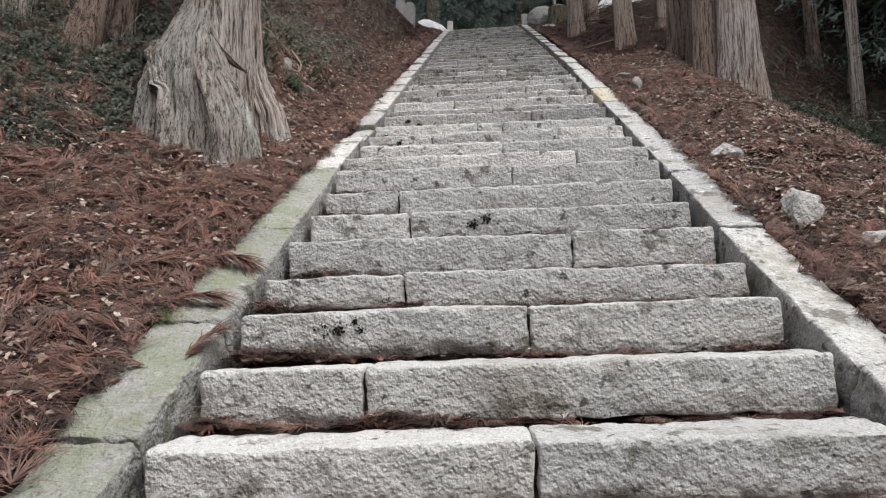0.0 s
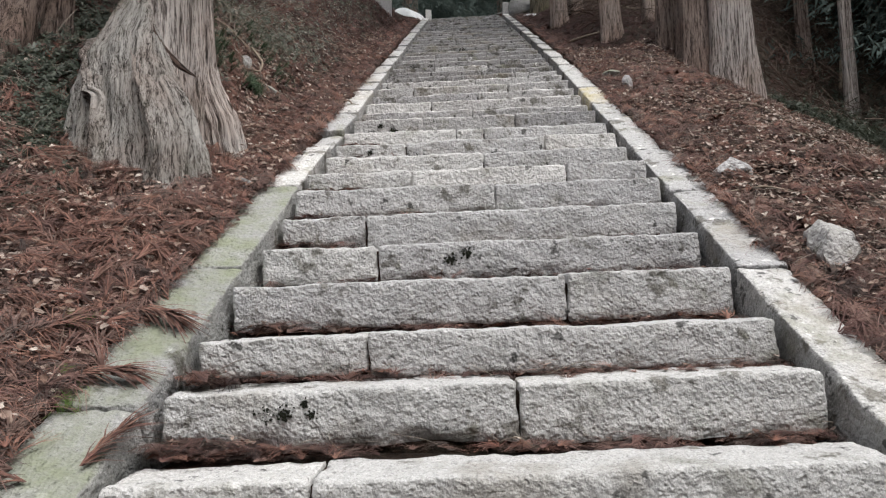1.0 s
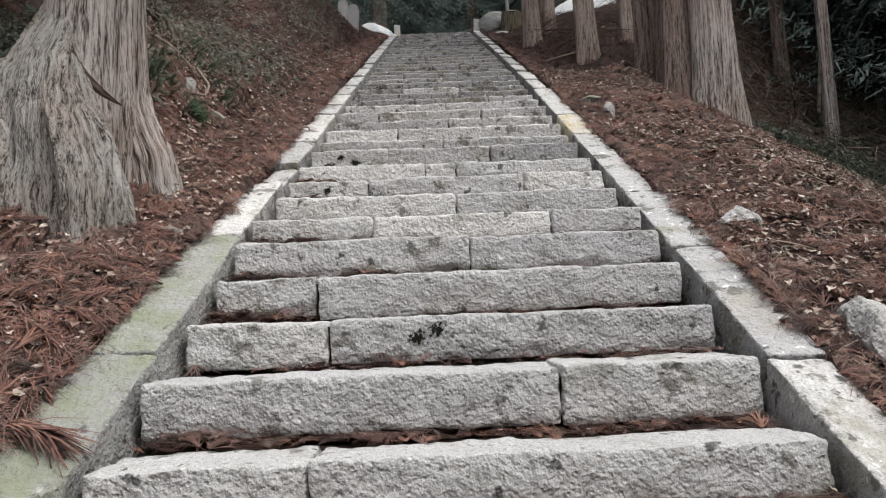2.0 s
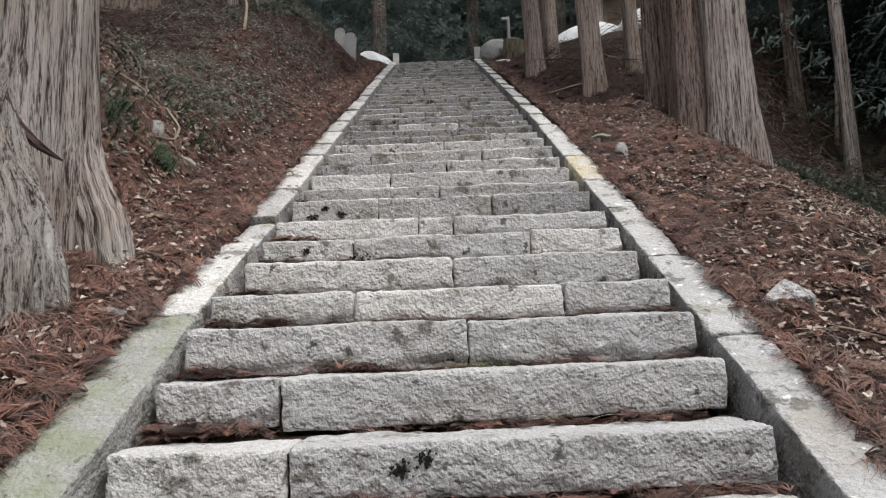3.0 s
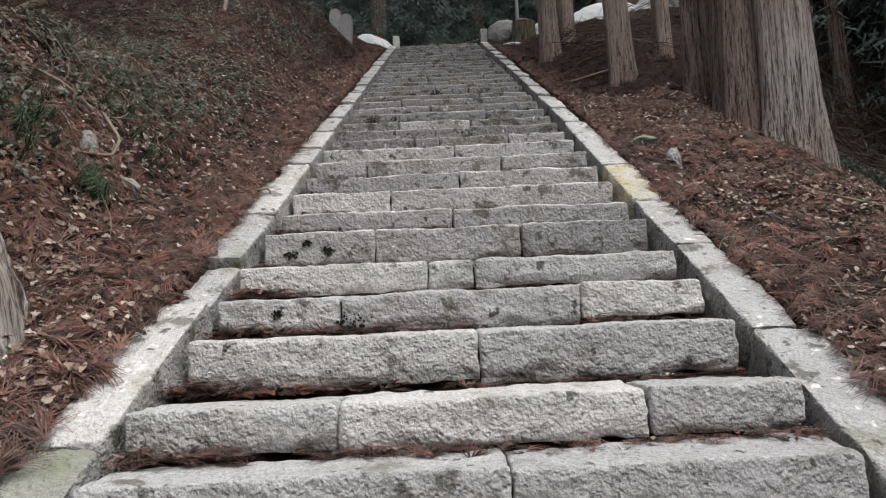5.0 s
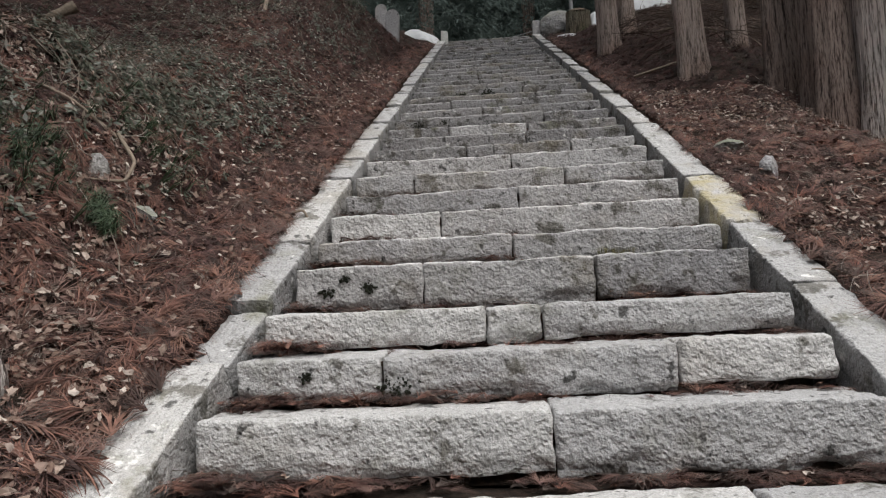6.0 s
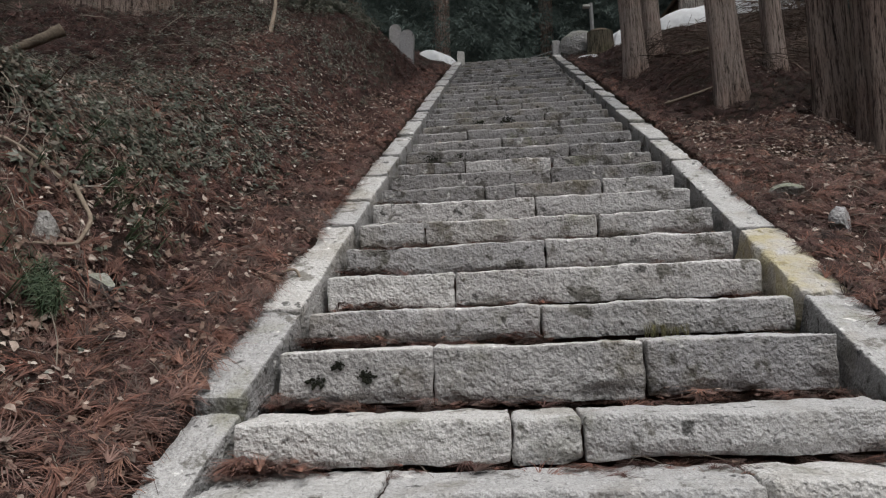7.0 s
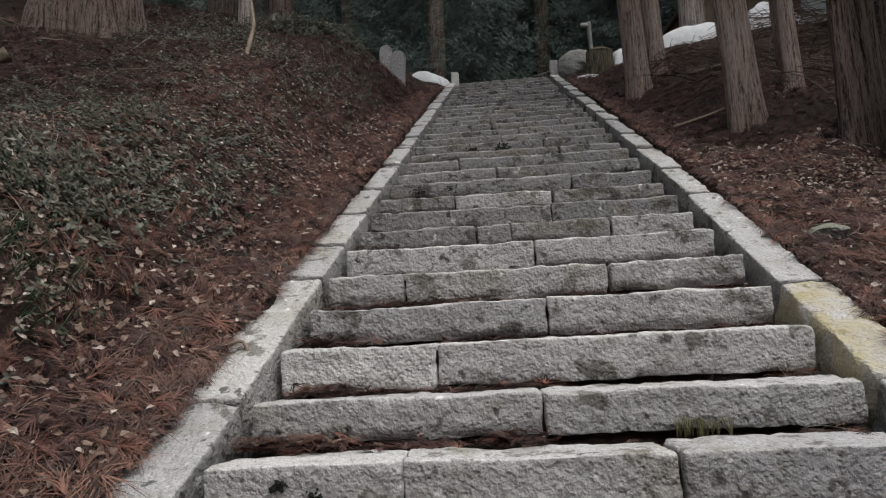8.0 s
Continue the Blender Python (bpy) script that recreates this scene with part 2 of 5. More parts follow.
for leafy_stuff, share in ((CONIFER, 0.45), (GREEN, 0.25), (BUSH, 0.25), (IVY, 0.2)):
    # thin leaves let part of the light through
    tree = leafy_stuff.node_tree
    skin, out = tree.nodes["Principled BSDF"], tree.nodes["Material Output"]
    glow_through, both = tree.nodes.new("ShaderNodeBsdfTranslucent"), tree.nodes.new("ShaderNodeMixShader")
    tree.links.new(skin.inputs["Base Color"].links[0].from_socket, glow_through.inputs["Color"])
    both.inputs[0].default_value = share
    tree.links.new(skin.outputs[0], both.inputs[1])
    tree.links.new(glow_through.outputs[0], both.inputs[2])
    tree.links.new(both.outputs[0], out.inputs["Surface"])
SOIL = soil("forest_soil")
SNOW = plain("old_snow", (0.80, 0.81, 0.83), 0.6, 9, 0.08, 0.02)
CUT_WOOD = plain("weathered_wood", (0.20, 0.15, 0.11), 0.85, 30, 0.35)
WHITE = plain("white_weathered_paint", (0.62, 0.61, 0.58), 0.7, 40, 0.15)
PLASTER = plain("pale_plaster", (0.55, 0.56, 0.58), 0.8, 12, 0.12)
METAL = plain("grey_metal", (0.30, 0.30, 0.30), 0.5, 60, 0.15)
RED_PAINT = plain("faded_red_paint", (0.30, 0.085, 0.05), 0.6, 30, 0.25)

# ---- the stairs' line: each step's nose, along the slope and square to it ----
NOSES = [(0.43, 0), (0.84, 0), (1.25, 0), (1.69, 0.0), (2.13, 0.0), (2.57, 0.0), (2.92, 0.006), (3.375, 0.015), (3.83, 0.0), (4.265, 0.0), (4.63, 0.045),
         (4.99, 0.04), (5.51, 0.005), (5.88, 0.012), (6.225, 0.015), (6.70, 0.02), (7.10, -0.008), (7.485, 0.012), (7.90, 0.005), (8.26, 0.018), (8.71, 0.01),
         (9.09, 0.0), (9.49, 0.0), (9.86, -0.004)]
TOP_ALONG, SAG = 19.0, 0.09
dice = random.Random(5)
while NOSES[-1][0] < TOP_ALONG - 0.2:
    along = NOSES[-1][0] + 0.405 + dice.uniform(-0.025, 0.025)
    NOSES.append((along, -SAG * ((along - 9.5) / 10) ** 1.6 + dice.uniform(-0.008, 0.008)))
NOSE = [up_slope(0, a, b) for a, b in NOSES]
TOP = NOSE[-1]
LINE = [up_slope(0, a, -SAG * (max(0, a - 9.5) / 10) ** 1.6) for a in np.linspace(NOSES[0][0], NOSES[-1][0], 60)]
LINE_Y, LINE_Z = np.array([v.y for v in LINE]), np.array([v.z for v in LINE])


def stair_z(y):
    """Height of the line through the noses; straight on below, level above the top."""
    y = np.asarray(y, float)
    z = np.interp(y, LINE_Y, LINE_Z)
    return np.where(y < LINE_Y[0], LINE_Z[0] + (y - LINE_Y[0]) * math.tan(SL) * ease(y, -14, -2), z)


def left_edge(y):
    return np.interp(y, [1.5, 4.4, 6.2, 8.0, 9.3, 12.0, 16.5], [-1.02, -0.955, -0.86, -0.80, -0.75, -0.66, -0.50])


def right_edge(y):
    return np.interp(y, [1.9, 2.7, 3.5, 4.7, 6.0, 7.1, 9.0, 10.6, 15.5], [1.258, 1.25, 1.275, 1.30, 1.305, 1.32, 1.36, 1.355, 1.32])


def kerb_extra(y):
    """How much wider the lowest stones of the left kerb are."""
    return np.interp(y, [2.1, 3.7, 4.6], [0.08, 0.05, 0.0])


def ground_z(x, y):
    """Height of the forest floor: a bank rising beside the left kerb, a shoulder falling off to the right."""
    x, y = np.asarray(x, float), np.asarray(y, float)
    base = stair_z(y)
    out = np.maximum(0, left_edge(y) - 0.22 - kerb_extra(y) - x)
    far = 1 - 0.6 * ease(y, 13.5, 16)
    upper = ease(y, 4.2, 5.8)
    steep = np.interp(y, [4.5, 6, 7.2, 8.7, 12.5, 20], [1.3, 1.5, 0.9, 0.75, 1.45, 1.45])
    bank = -0.03 - 0.035 * ease(y, 4.8, 5.2) * (1 - ease(y, 5.65, 5.9)) + 0.06 * ease(out, 0.0, 0.16) + 0.14 * np.minimum(out, 2.5) * (1 - upper) + upper * far * (0.22 * np.minimum(out, 0.45) + 0.95 * steep * np.clip(out - 0.42, 0, 0.75) + 0.22 * np.clip(out - 1.17, 0, 4))
    bank = bank + (1 - upper) * 0.55 * np.clip(out - 1.3, 0, 4) * ease(y, 1.5, 4.5)
    off = np.maximum(0, x - right_edge(y) - 0.235)
    high = ease(y - 0.8 * np.clip(off - 1.5, 0, 9), 8.3, 10.5)
    fall = -0.03 + 0.04 * ease(off, 0.0, 0.15) - (1 - high) * (0.04 * np.minimum(off, 1.2) + 0.46 * np.clip(off - 1.2, 0, 3.0))
    fall = fall + high * (0.30 * ease(off, 0.3, 1.4) + (0.33 * ease(y, 12, 16) - 0.1) * np.clip(off - 1.5, 0, 2.0))
    z = base + np.where(x < 0, bank, fall)
    inside = (x > left_edge(y) - 0.13 - kerb_extra(y)) & (x < right_edge(y) + 0.14) & (y < TOP.y + 0.3)
    z = np.where(inside, base - 0.42, z)
    rough = 0.035 * bumps(x, y, 1.7, 1) + 0.02 * bumps(x, y, 4.1, 2) + 0.012 * bumps(x, y, 9, 3)
    z = z + np.where(inside, 0, rough * np.clip(np.maximum(out, off) * 3, 0.25, 1))
    z = z - np.where(inside, 0, 0.007 * np.clip(x, -8, 10))
    hill = 0.6 * np.clip(y - 40, 0, 110) + 0.1 * np.clip(np.abs(x) - 14, 0, 60) * ease(y, 10, 40)
    hill = hill + 0.42 * (np.clip(y - 16.5, 0, 0.9) + np.clip(y - 19.8, 0, 4)) * ease(x, 2.0, 3.8)
    return z + hill


# ---- ground: one sheet to the horizon ----
def spread(lo, hi, step, far, growth=1.35):
    mid = list(np.arange(lo, hi + 1e-6, step))
    below, above, d = [lo], [hi], step
    while above[-1] < far:
        d *= growth
        above.append(above[-1] + d)
        below.append(below[-1] - d)
    return np.array(below[:0:-1] + mid + above[1:])


gx, gy = spread(-5, 6, 0.07, 320), spread(-0.5, 19, 0.08, 330)
GX, GY = np.meshgrid(gx, gy)
GZ = ground_z(GX, GY)
nx, ny = len(gx), len(gy)
cell = (np.arange(ny - 1)[:, None] * nx + np.arange(nx - 1)).ravel()
ground = new("ground", mesh_of("ground", np.stack([GX.ravel(), GY.ravel(), GZ.ravel()], 1), np.stack([cell, cell + 1, cell + nx + 1, cell + nx], 1), SOIL))
tagged(ground, "dark forest floor of humus and red-brown cedar needles", "ground", kind="structure")


# ---- hewn stone ----
def axis_cuts(size, r, step):
    n = max(1, round((size - 2 * r) / step))
    return np.concatenate([[-size / 2, -size / 2 + 0.35 * r], np.linspace(-size / 2 + r, size / 2 - r, n + 1), [size / 2 - 0.35 * r, size / 2]])


def hewn(name, w, d, h, material, seed, step=0.03, r=0.022, rough=0.007, ragged=0.0, top_wear=0.0):
    """A hand-cut block, origin at its middle: worn round edges, pecked uneven faces, ragged lower front edge."""
    cuts = [axis_cuts(s, min(r, s * 0.3), step) for s in (w, d, h)]
    n = [len(c) for c in cuts]
    index, pts, faces = {}, [], []

    def at(i, j, k):
        key = (i, j, k)
        if key not in index:
            index[key] = len(pts)
            pts.append((cuts[0][i], cuts[1][j], cuts[2][k]))
        return index[key]

    for i in range(n[0] - 1):
        for j in range(n[1] - 1):
            faces.append((at(i, j, n[2] - 1), at(i + 1, j, n[2] - 1), at(i + 1, j + 1, n[2] - 1), at(i, j + 1, n[2] - 1)))
    for i in range(n[0] - 1):
        for k in range(n[2] - 1):
            faces.append((at(i, 0, k), at(i + 1, 0, k), at(i + 1, 0, k + 1), at(i, 0, k + 1)))
            faces.append((at(i, n[1] - 1, k), at(i, n[1] - 1, k + 1), at(i + 1, n[1] - 1, k + 1), at(i + 1, n[1] - 1, k)))
    for j in range(n[1] - 1):
        for k in range(n[2] - 1):
            faces.append((at(0, j, k), at(0, j, k + 1), at(0, j + 1, k + 1), at(0, j + 1, k)))
            faces.append((at(n[0] - 1, j, k), at(n[0] - 1, j + 1, k), at(n[0] - 1, j + 1, k + 1), at(n[0] - 1, j, k + 1)))
    half = Vector((w / 2, d / 2, h / 2))
    shift = Vector((seed * 3.17 % 50, seed * 7.31 % 50, seed * 1.93 % 50))
    out = []
    for p in pts:
        p = Vector(p)
        q = p + shift
        rr = min(r * (1.0 + 0.9 * noise.noise(q * 5) + 0.5 * noise.noise(q * 17)), 0.3 * min(w, d, h))
        rr = max(rr, 0.006)
        core = Vector([max(-half[a] + rr, min(half[a] - rr, p[a])) for a in range(3)])
        way = p - core
        if way.length > 1e-9:
            way.normalize()
            p = core + way * rr
        swell = rough * (noise.noise(q * 4) * 0.8 + noise.noise(q * 13) * 0.65 + noise.noise(q * 29) * 0.5)
        p = p + way * swell
        if ragged and p.y < 0:
            low = max(0.0, min(1.0, (-p.z - h * (0.30 + 0.20 * noise.noise(Vector((q.x * 3, seed, 0))) + 0.10 * noise.noise(Vector((q.x * 12, seed, 5))))) / (h * 0.07)))
            p.y += low * ragged * (0.55 + 0.8 * noise.noise(Vector((q.x * 6, seed * 2.0, 3))))
        if top_wear and p.z > 0:
            p.z -= top_wear * max(0.0, noise.noise(Vector((q.x * 2.2, seed, 9))) + 0.2)
        out.append(p)
    return mesh_of(name, out, faces, material)


staircase = empty("staircase", Matrix(), "long straight flight of worn grey granite block steps", "stairs", kind="structure")
# where the blocks of a row meet, across the stairs
JOINTS = {3: [0.175], 4: [-0.39], 5: [0.225], 6: [-0.315], 7: [0.505], 8: [-0.368], 9: [-0.473], 10: [0.27], 11: [-0.258, 0.755], 12: [0.247], 13: [-0.34, 0.725],
          14: [0.048, 0.275], 15: [-0.24, 0.57], 16: [0.207], 17: [-0.188], 18: [0.29], 19: [-0.393, 0.62], 20: [0.287], 21: [-0.04, 0.17, 0.78], 22: [0.46], 23: [-0.2, 0.5]}
dice = random.Random(11)
for i, nose in enumerate(NOSE):
    lo, hi = float(left_edge(nose.y)) + 0.025, float(right_edge(nose.y)) - 0.025 - 0.04 * float(ease(nose.y, 6.5, 8.5))
    rise = nose.z - NOSE[i - 1].z if i else 0.19
    joints = JOINTS.get(i) or sorted(dice.uniform(lo + 0.4, hi - 0.4) for _ in range(dice.choice((1, 1, 2))))
    ends = [lo, *joints, hi]
    near = i < 24
    for a, b in zip(ends, ends[1:]):
        if b - a < 0.12:
            continue
        gap = dice.uniform(0.004, 0.012)
        tall, deep = rise - (dice.uniform(-0.004, 0.018) if i < 17 else dice.uniform(0.008, 0.04)), 0.30 + dice.uniform(-0.03, 0.03)
        me = hewn("step_block", b - a - gap, deep, tall, GRANITE if i < 15 + dice.choice((0, 3)) else GRANITE_MID_SHADED if i < 21 + dice.choice((0, 3)) else GRANITE_OLD_SHADED, dice.uniform(0, 900), 0.02 if near else 0.04, 0.015 if near else 0.024, 0.011, dice.choice((0.01, 0.02, 0.03, 0.045)) if near else dice.uniform(0.05, 0.09), 0.007)
        ob = part("step_block", me, GRANITE, staircase)
        ob.matrix_basis = pose((a + b) / 2, nose.y + deep / 2 + dice.uniform(-0.008, 0.008), nose.z - tall / 2 + 0.0175 * (a + b) / 2 + dice.uniform(-0.004, 0.004), dice.uniform(-1.2, 1.5), -1.0 + dice.uniform(-0.35, 0.35), dice.uniform(-0.5, 0.5))

# the flight goes on below the first row
for j in range(1, 9):
    nose = up_slope(0, NOSES[0][0] - 0.41 * j, 0)
    lo, hi = float(left_edge(nose.y)) + 0.025, float(right_edge(nose.y)) - 0.025 - 0.04 * float(ease(nose.y, 6.5, 8.5))
    joint = dice.uniform(-0.4, 0.5)
    for a, b in ((lo, joint), (joint, hi)):
        ob = part("step_block", hewn("step_block", b - a - 0.008, 0.40, 0.20, GRANITE, dice.uniform(0, 900), 0.04, 0.02, 0.011, 0.02, 0.007), GRANITE, staircase)
        ob.matrix_basis = pose((a + b) / 2, nose.y + 0.2, nose.z - 0.1 + 0.0175 * (a + b) / 2, dice.uniform(-1, 1), -1.0, dice.uniform(-0.5, 0.5))

# earth packed under and behind the blocks
verts, faces = [], []
for i, nose in enumerate(NOSE):
    back = NOSE[i + 1].y + 0.12 if i + 1 < len(NOSE) else nose.y + 0.6
    lo, hi = float(left_edge(nose.y)) + 0.07, float(right_edge(nose.y)) - 0.1
    n = 40
    for j in range(n + 1):
        x = lo + (hi - lo) * j / n
        z = nose.z - 0.035
        for y, zz in ((nose.y + 0.045, z - 0.20), (nose.y + 0.045, z), (nose.y + 0.2, z + 0.004), (back, z + 0.012 + 0.02 * float(bumps(x, nose.y, 6, 4)))):
            verts.append((x, y, zz))
    s = len(verts) - 4 * (n + 1)
    for j in range(n):
        for k in range(3):
            a = s + 4 * j + k
            faces.append((a, a + 4, a + 5, a + 1))
tagged(part("packed_earth", mesh_of("packed_earth", verts, faces, SOIL), SOIL, staircase, "dark packed earth between the blocks"), kind="stuff")


# ---- kerbs: long stones laid along the slope ----
def kerb(name, label, side, joints, width, lift, materials):
    thing = empty(name, Matrix(), label, "kerb", kind="structure")
    r = random.Random(side + 9)
    for i, (a, b) in enumerate(zip(joints, joints[1:])):
        mid = (a + b) / 2
        sag = -SAG * (max(0, mid - 9.5) / 10) ** 1.6
        y0 = mid * CS
        wide = (width + (side < 0) * float(kerb_extra(y0)) if mid < 9.4 else width * 0.72) + r.uniform(-0.02, 0.02)
        inner = float(right_edge(y0)) if side > 0 else float(left_edge(y0))
        x = inner + side * (wide / 2 + 0.005)
        tilt, up = lift(mid)
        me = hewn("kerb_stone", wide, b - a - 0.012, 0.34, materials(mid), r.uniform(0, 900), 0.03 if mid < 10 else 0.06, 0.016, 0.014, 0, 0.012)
        ob = part("kerb_stone", me, None, thing)
        c = up_slope(x, mid, sag + up - 0.17)
        along = math.degrees(math.atan2(*(float(f(y0 + 0.3) - f(y0 - 0.3)) for f in ((right_edge if side > 0 else left_edge), np.asarray))))
        ob.matrix_basis = pose(*c, SLOPE + tilt + r.uniform(-0.6, 0.6), r.uniform(-1, 1), -along)
    return thing


RIGHT_JOINTS = [-2.9, -1.7, -0.6, 0.7, 2.05, 3.4, 4.5, 5.45, 6.35, 7.1, 7.95, 9.5, 10.3, 11.2, 11.9, 12.8, 13.5, 14.3, 15.2, 16.0, 16.9, 17.6, 18.5, 19.15]
LEFT_JOINTS = [-2.9, -1.8, -0.6, 0.5, 1.72, 2.48, 3.6, 4.86, 5.88, 6.38, 7.1, 8.3, 8.85, 9.5, 10.2, 11.1, 11.9, 12.6, 13.4, 14.1, 14.9, 15.7, 16.4, 17.2, 18.0, 18.9]
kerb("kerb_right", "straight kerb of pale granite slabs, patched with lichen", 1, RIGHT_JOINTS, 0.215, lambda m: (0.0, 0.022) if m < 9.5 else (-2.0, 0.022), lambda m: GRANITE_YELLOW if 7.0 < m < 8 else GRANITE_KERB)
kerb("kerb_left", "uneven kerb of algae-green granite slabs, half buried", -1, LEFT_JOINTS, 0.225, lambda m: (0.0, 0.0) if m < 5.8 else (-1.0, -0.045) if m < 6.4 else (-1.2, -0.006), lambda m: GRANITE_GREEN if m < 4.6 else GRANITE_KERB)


# ---- trees ----
def trunk_mesh(name, rx, ry, height, material, seed, flare=0.5, flare_h=0.8, lobes=5, sides=96, rows=70, flute=0.055, taper=0.012, lean=(0.0, 0.0), sink=0.5):
    """A cedar trunk: fluted, flared at the foot into buttress roots, narrowing upward."""
    t = np.linspace(0, 1, rows) ** 1.6
    z = -sink + t * (height + sink)
    ang = np.linspace(0, 2 * np.pi, sides, endpoint=False)
    A, Z = np.meshgrid(ang, z)
    ph = seed * 1.7
    foot = np.exp(-np.clip(Z, 0, None) / flare_h) * np.where(Z < 0, 1 + -Z * 0.6, 1)
    lobe = 0.55 + 0.45 * np.cos(lobes * A + ph) + 0.35 * np.cos((lobes - 2) * A + ph * 2.3)
    twist = A * sides / (2 * np.pi)
    ridges = bumps(twist * 0.5, Z * 0.6 + seed, 0.45, seed) * 0.6 + bumps(twist, Z * 1.1 + seed, 0.9, seed + 3) * 0.4
    wrap = ease(A, 0, 0.35) * (1 - ease(A, 2 * np.pi - 0.35, 2 * np.pi))
    k = 1 + flare * foot * (0.5 + lobe) - taper * np.clip(Z, 0, None) / max(rx, 0.1) * 0.5
    k = k + 0.05 * np.cos(3 * A + ph + Z * 0.5) + flute * ridges * wrap * 2 + 0.05 * foot * bumps(A * 3, Z * 3, 1, seed) * wrap
    X = rx * k * np.cos(A) + lean[0] * Z + 0.012 * np.sin(Z * 0.7 + ph)
    Y = ry * k * np.sin(A) + lean[1] * Z
    verts = np.stack([X, Y, Z], -1).reshape(-1, 3)
    i = np.arange(rows - 1)[:, None] * sides
    j = np.arange(sides)
    a, b = (i + j).ravel(), (i + (j + 1) % sides).ravel()
    return mesh_of(name, verts, np.stack([a, b, b + sides, a + sides], 1), material)


def rng(seed):
    return np.random.default_rng(seed)


def turn_z(a):
    c, s, o, l = np.cos(a), np.sin(a), np.zeros_like(a), np.ones_like(a)
    return np.stack([np.stack([c, -s, o], -1), np.stack([s, c, o], -1), np.stack([o, o, l], -1)], -2)


def turn_x(a):
    c, s, o, l = np.cos(a), np.sin(a), np.zeros_like(a), np.ones_like(a)
    return np.stack([np.stack([l, o, o], -1), np.stack([o, c, -s], -1), np.stack([o, s, c], -1)], -2)


def ground_frames(x, y, e=0.06):
    """Frames lying on the ground at the given places."""
    dx = (ground_z(x + e, y) - ground_z(x - e, y)) / (2 * e)
    dy = (ground_z(x, y + e) - ground_z(x, y - e)) / (2 * e)
    n = np.stack([-np.clip(dx, -2, 2), -np.clip(dy, -2, 2), np.ones_like(dx)], -1)
    n /= np.linalg.norm(n, axis=-1, keepdims=True)
    u = np.cross(np.broadcast_to([0.0, 1.0, 0.0], n.shape), n)
    u /= np.linalg.norm(u, axis=-1, keepdims=True)
    return np.stack([u, np.cross(n, u), n], -1)


def strewn(name, templates, places, frames, sizes, seed, material, yaw=None):
    """One mesh of many small loose pieces, each a turned copy of a template (places, faces)."""
    r = rng(seed)
    pick = r.integers(0, len(templates), len(places))
    yaw = r.uniform(0, 2 * np.pi, len(places)) if yaw is None else yaw
    vs, fs, base = [], [], 0
    for k, (tv, tf) in enumerate(templates):
        m = np.nonzero(pick == k)[0]
        if not len(m):
            continue
        turn = frames[m] @ turn_z(yaw[m]) @ turn_x(r.normal(0, 0.22, len(m)))
        v = np.einsum("nij,vj->nvi", turn, tv) * sizes[m][:, None, None] + places[m][:, None, :]
        fs.append((tf[None] + (base + np.arange(len(m)) * len(tv))[:, None, None]).reshape(-1, tf.shape[1]))
        vs.append(v.reshape(-1, 3))
        base += v.shape[0] * v.shape[1]
    return new(name, mesh_of(name, np.concatenate(vs), np.concatenate(fs), material, smooth=False))


def ribbon(path, width):
    """A tapering strip along a path of places."""
    path = np.asarray(path, float)
    n = len(path)
    d = np.gradient(path, axis=0)
    side = np.cross(d, [0, 0, 1.0])
    side /= np.linalg.norm(side, axis=1, keepdims=True) + 1e-9
    w = width * np.linspace(1, 0.25, n)[:, None]
    v = np.concatenate([path - side * w, path + side * w])
    i = np.arange(n - 1)
    return v, np.stack([i, i + 1, i + 1 + n, i + n], 1)


def joined(pieces):
    vs, fs, b = [], [], 0
    for v, f in pieces:
        vs.append(v)
        fs.append(f + b)
        b += len(v)
    return np.concatenate(vs), np.concatenate(fs)


def sprig(seed, strands=19, rise=0.26):
    """A fallen cedar sprig of unit length: rope-like strands that fan from one stem and curl."""
    r = rng(seed)
    vs, fs, base = [], [], 0
    lean = r.normal(0, 0.3)
    for i in range(strands):
        a = lean + r.normal(0, 0.42)
        ln, curl, up = r.uniform(0.5, 1.05), r.normal(0, 0.45), r.uniform(0.0, rise)
        t = np.linspace(0, 1, 4)
        ang = a + curl * t
        p = np.stack([np.sin(ang) * ln * t, np.cos(ang) * ln * t - 0.4, up * np.sin(t * 2.6) + 0.02], 1)
        v, f = ribbon(p, 0.015)
        f = f + base
        f[f == base], f[f == base + 4] = 0, 4
        vs.append(v)
        fs.append(f)
        base += len(v)
    return np.concatenate(vs), np.concatenate(fs)


def foxtail(seed, hairs=40):
    """A drooping brush of dead cedar foliage, unit length: hairs set close along a curved stem."""
    r = rng(seed)
    bend, bits = r.normal(0, 0.5), []
    for i in range(hairs):
        s = r.uniform(0, 0.6)
        a = bend * s + r.normal(0, 0.30)
        ln, up = r.uniform(0.28, 0.46), r.normal(0.05, 0.10)
        o = np.array([math.sin(bend * s * 0.5) * s, s - 0.5, 0.09 + 0.10 * math.sin(s * 4)])
        t = np.linspace(0, 1, 3)[:, None]
        way = np.array([math.sin(a), math.cos(a), 0.0])
        bits.append(ribbon(o + way * ln * t + np.array([0, 0, 1.0]) * (up * t - 0.18 * t * t), 0.011))
    return joined(bits)


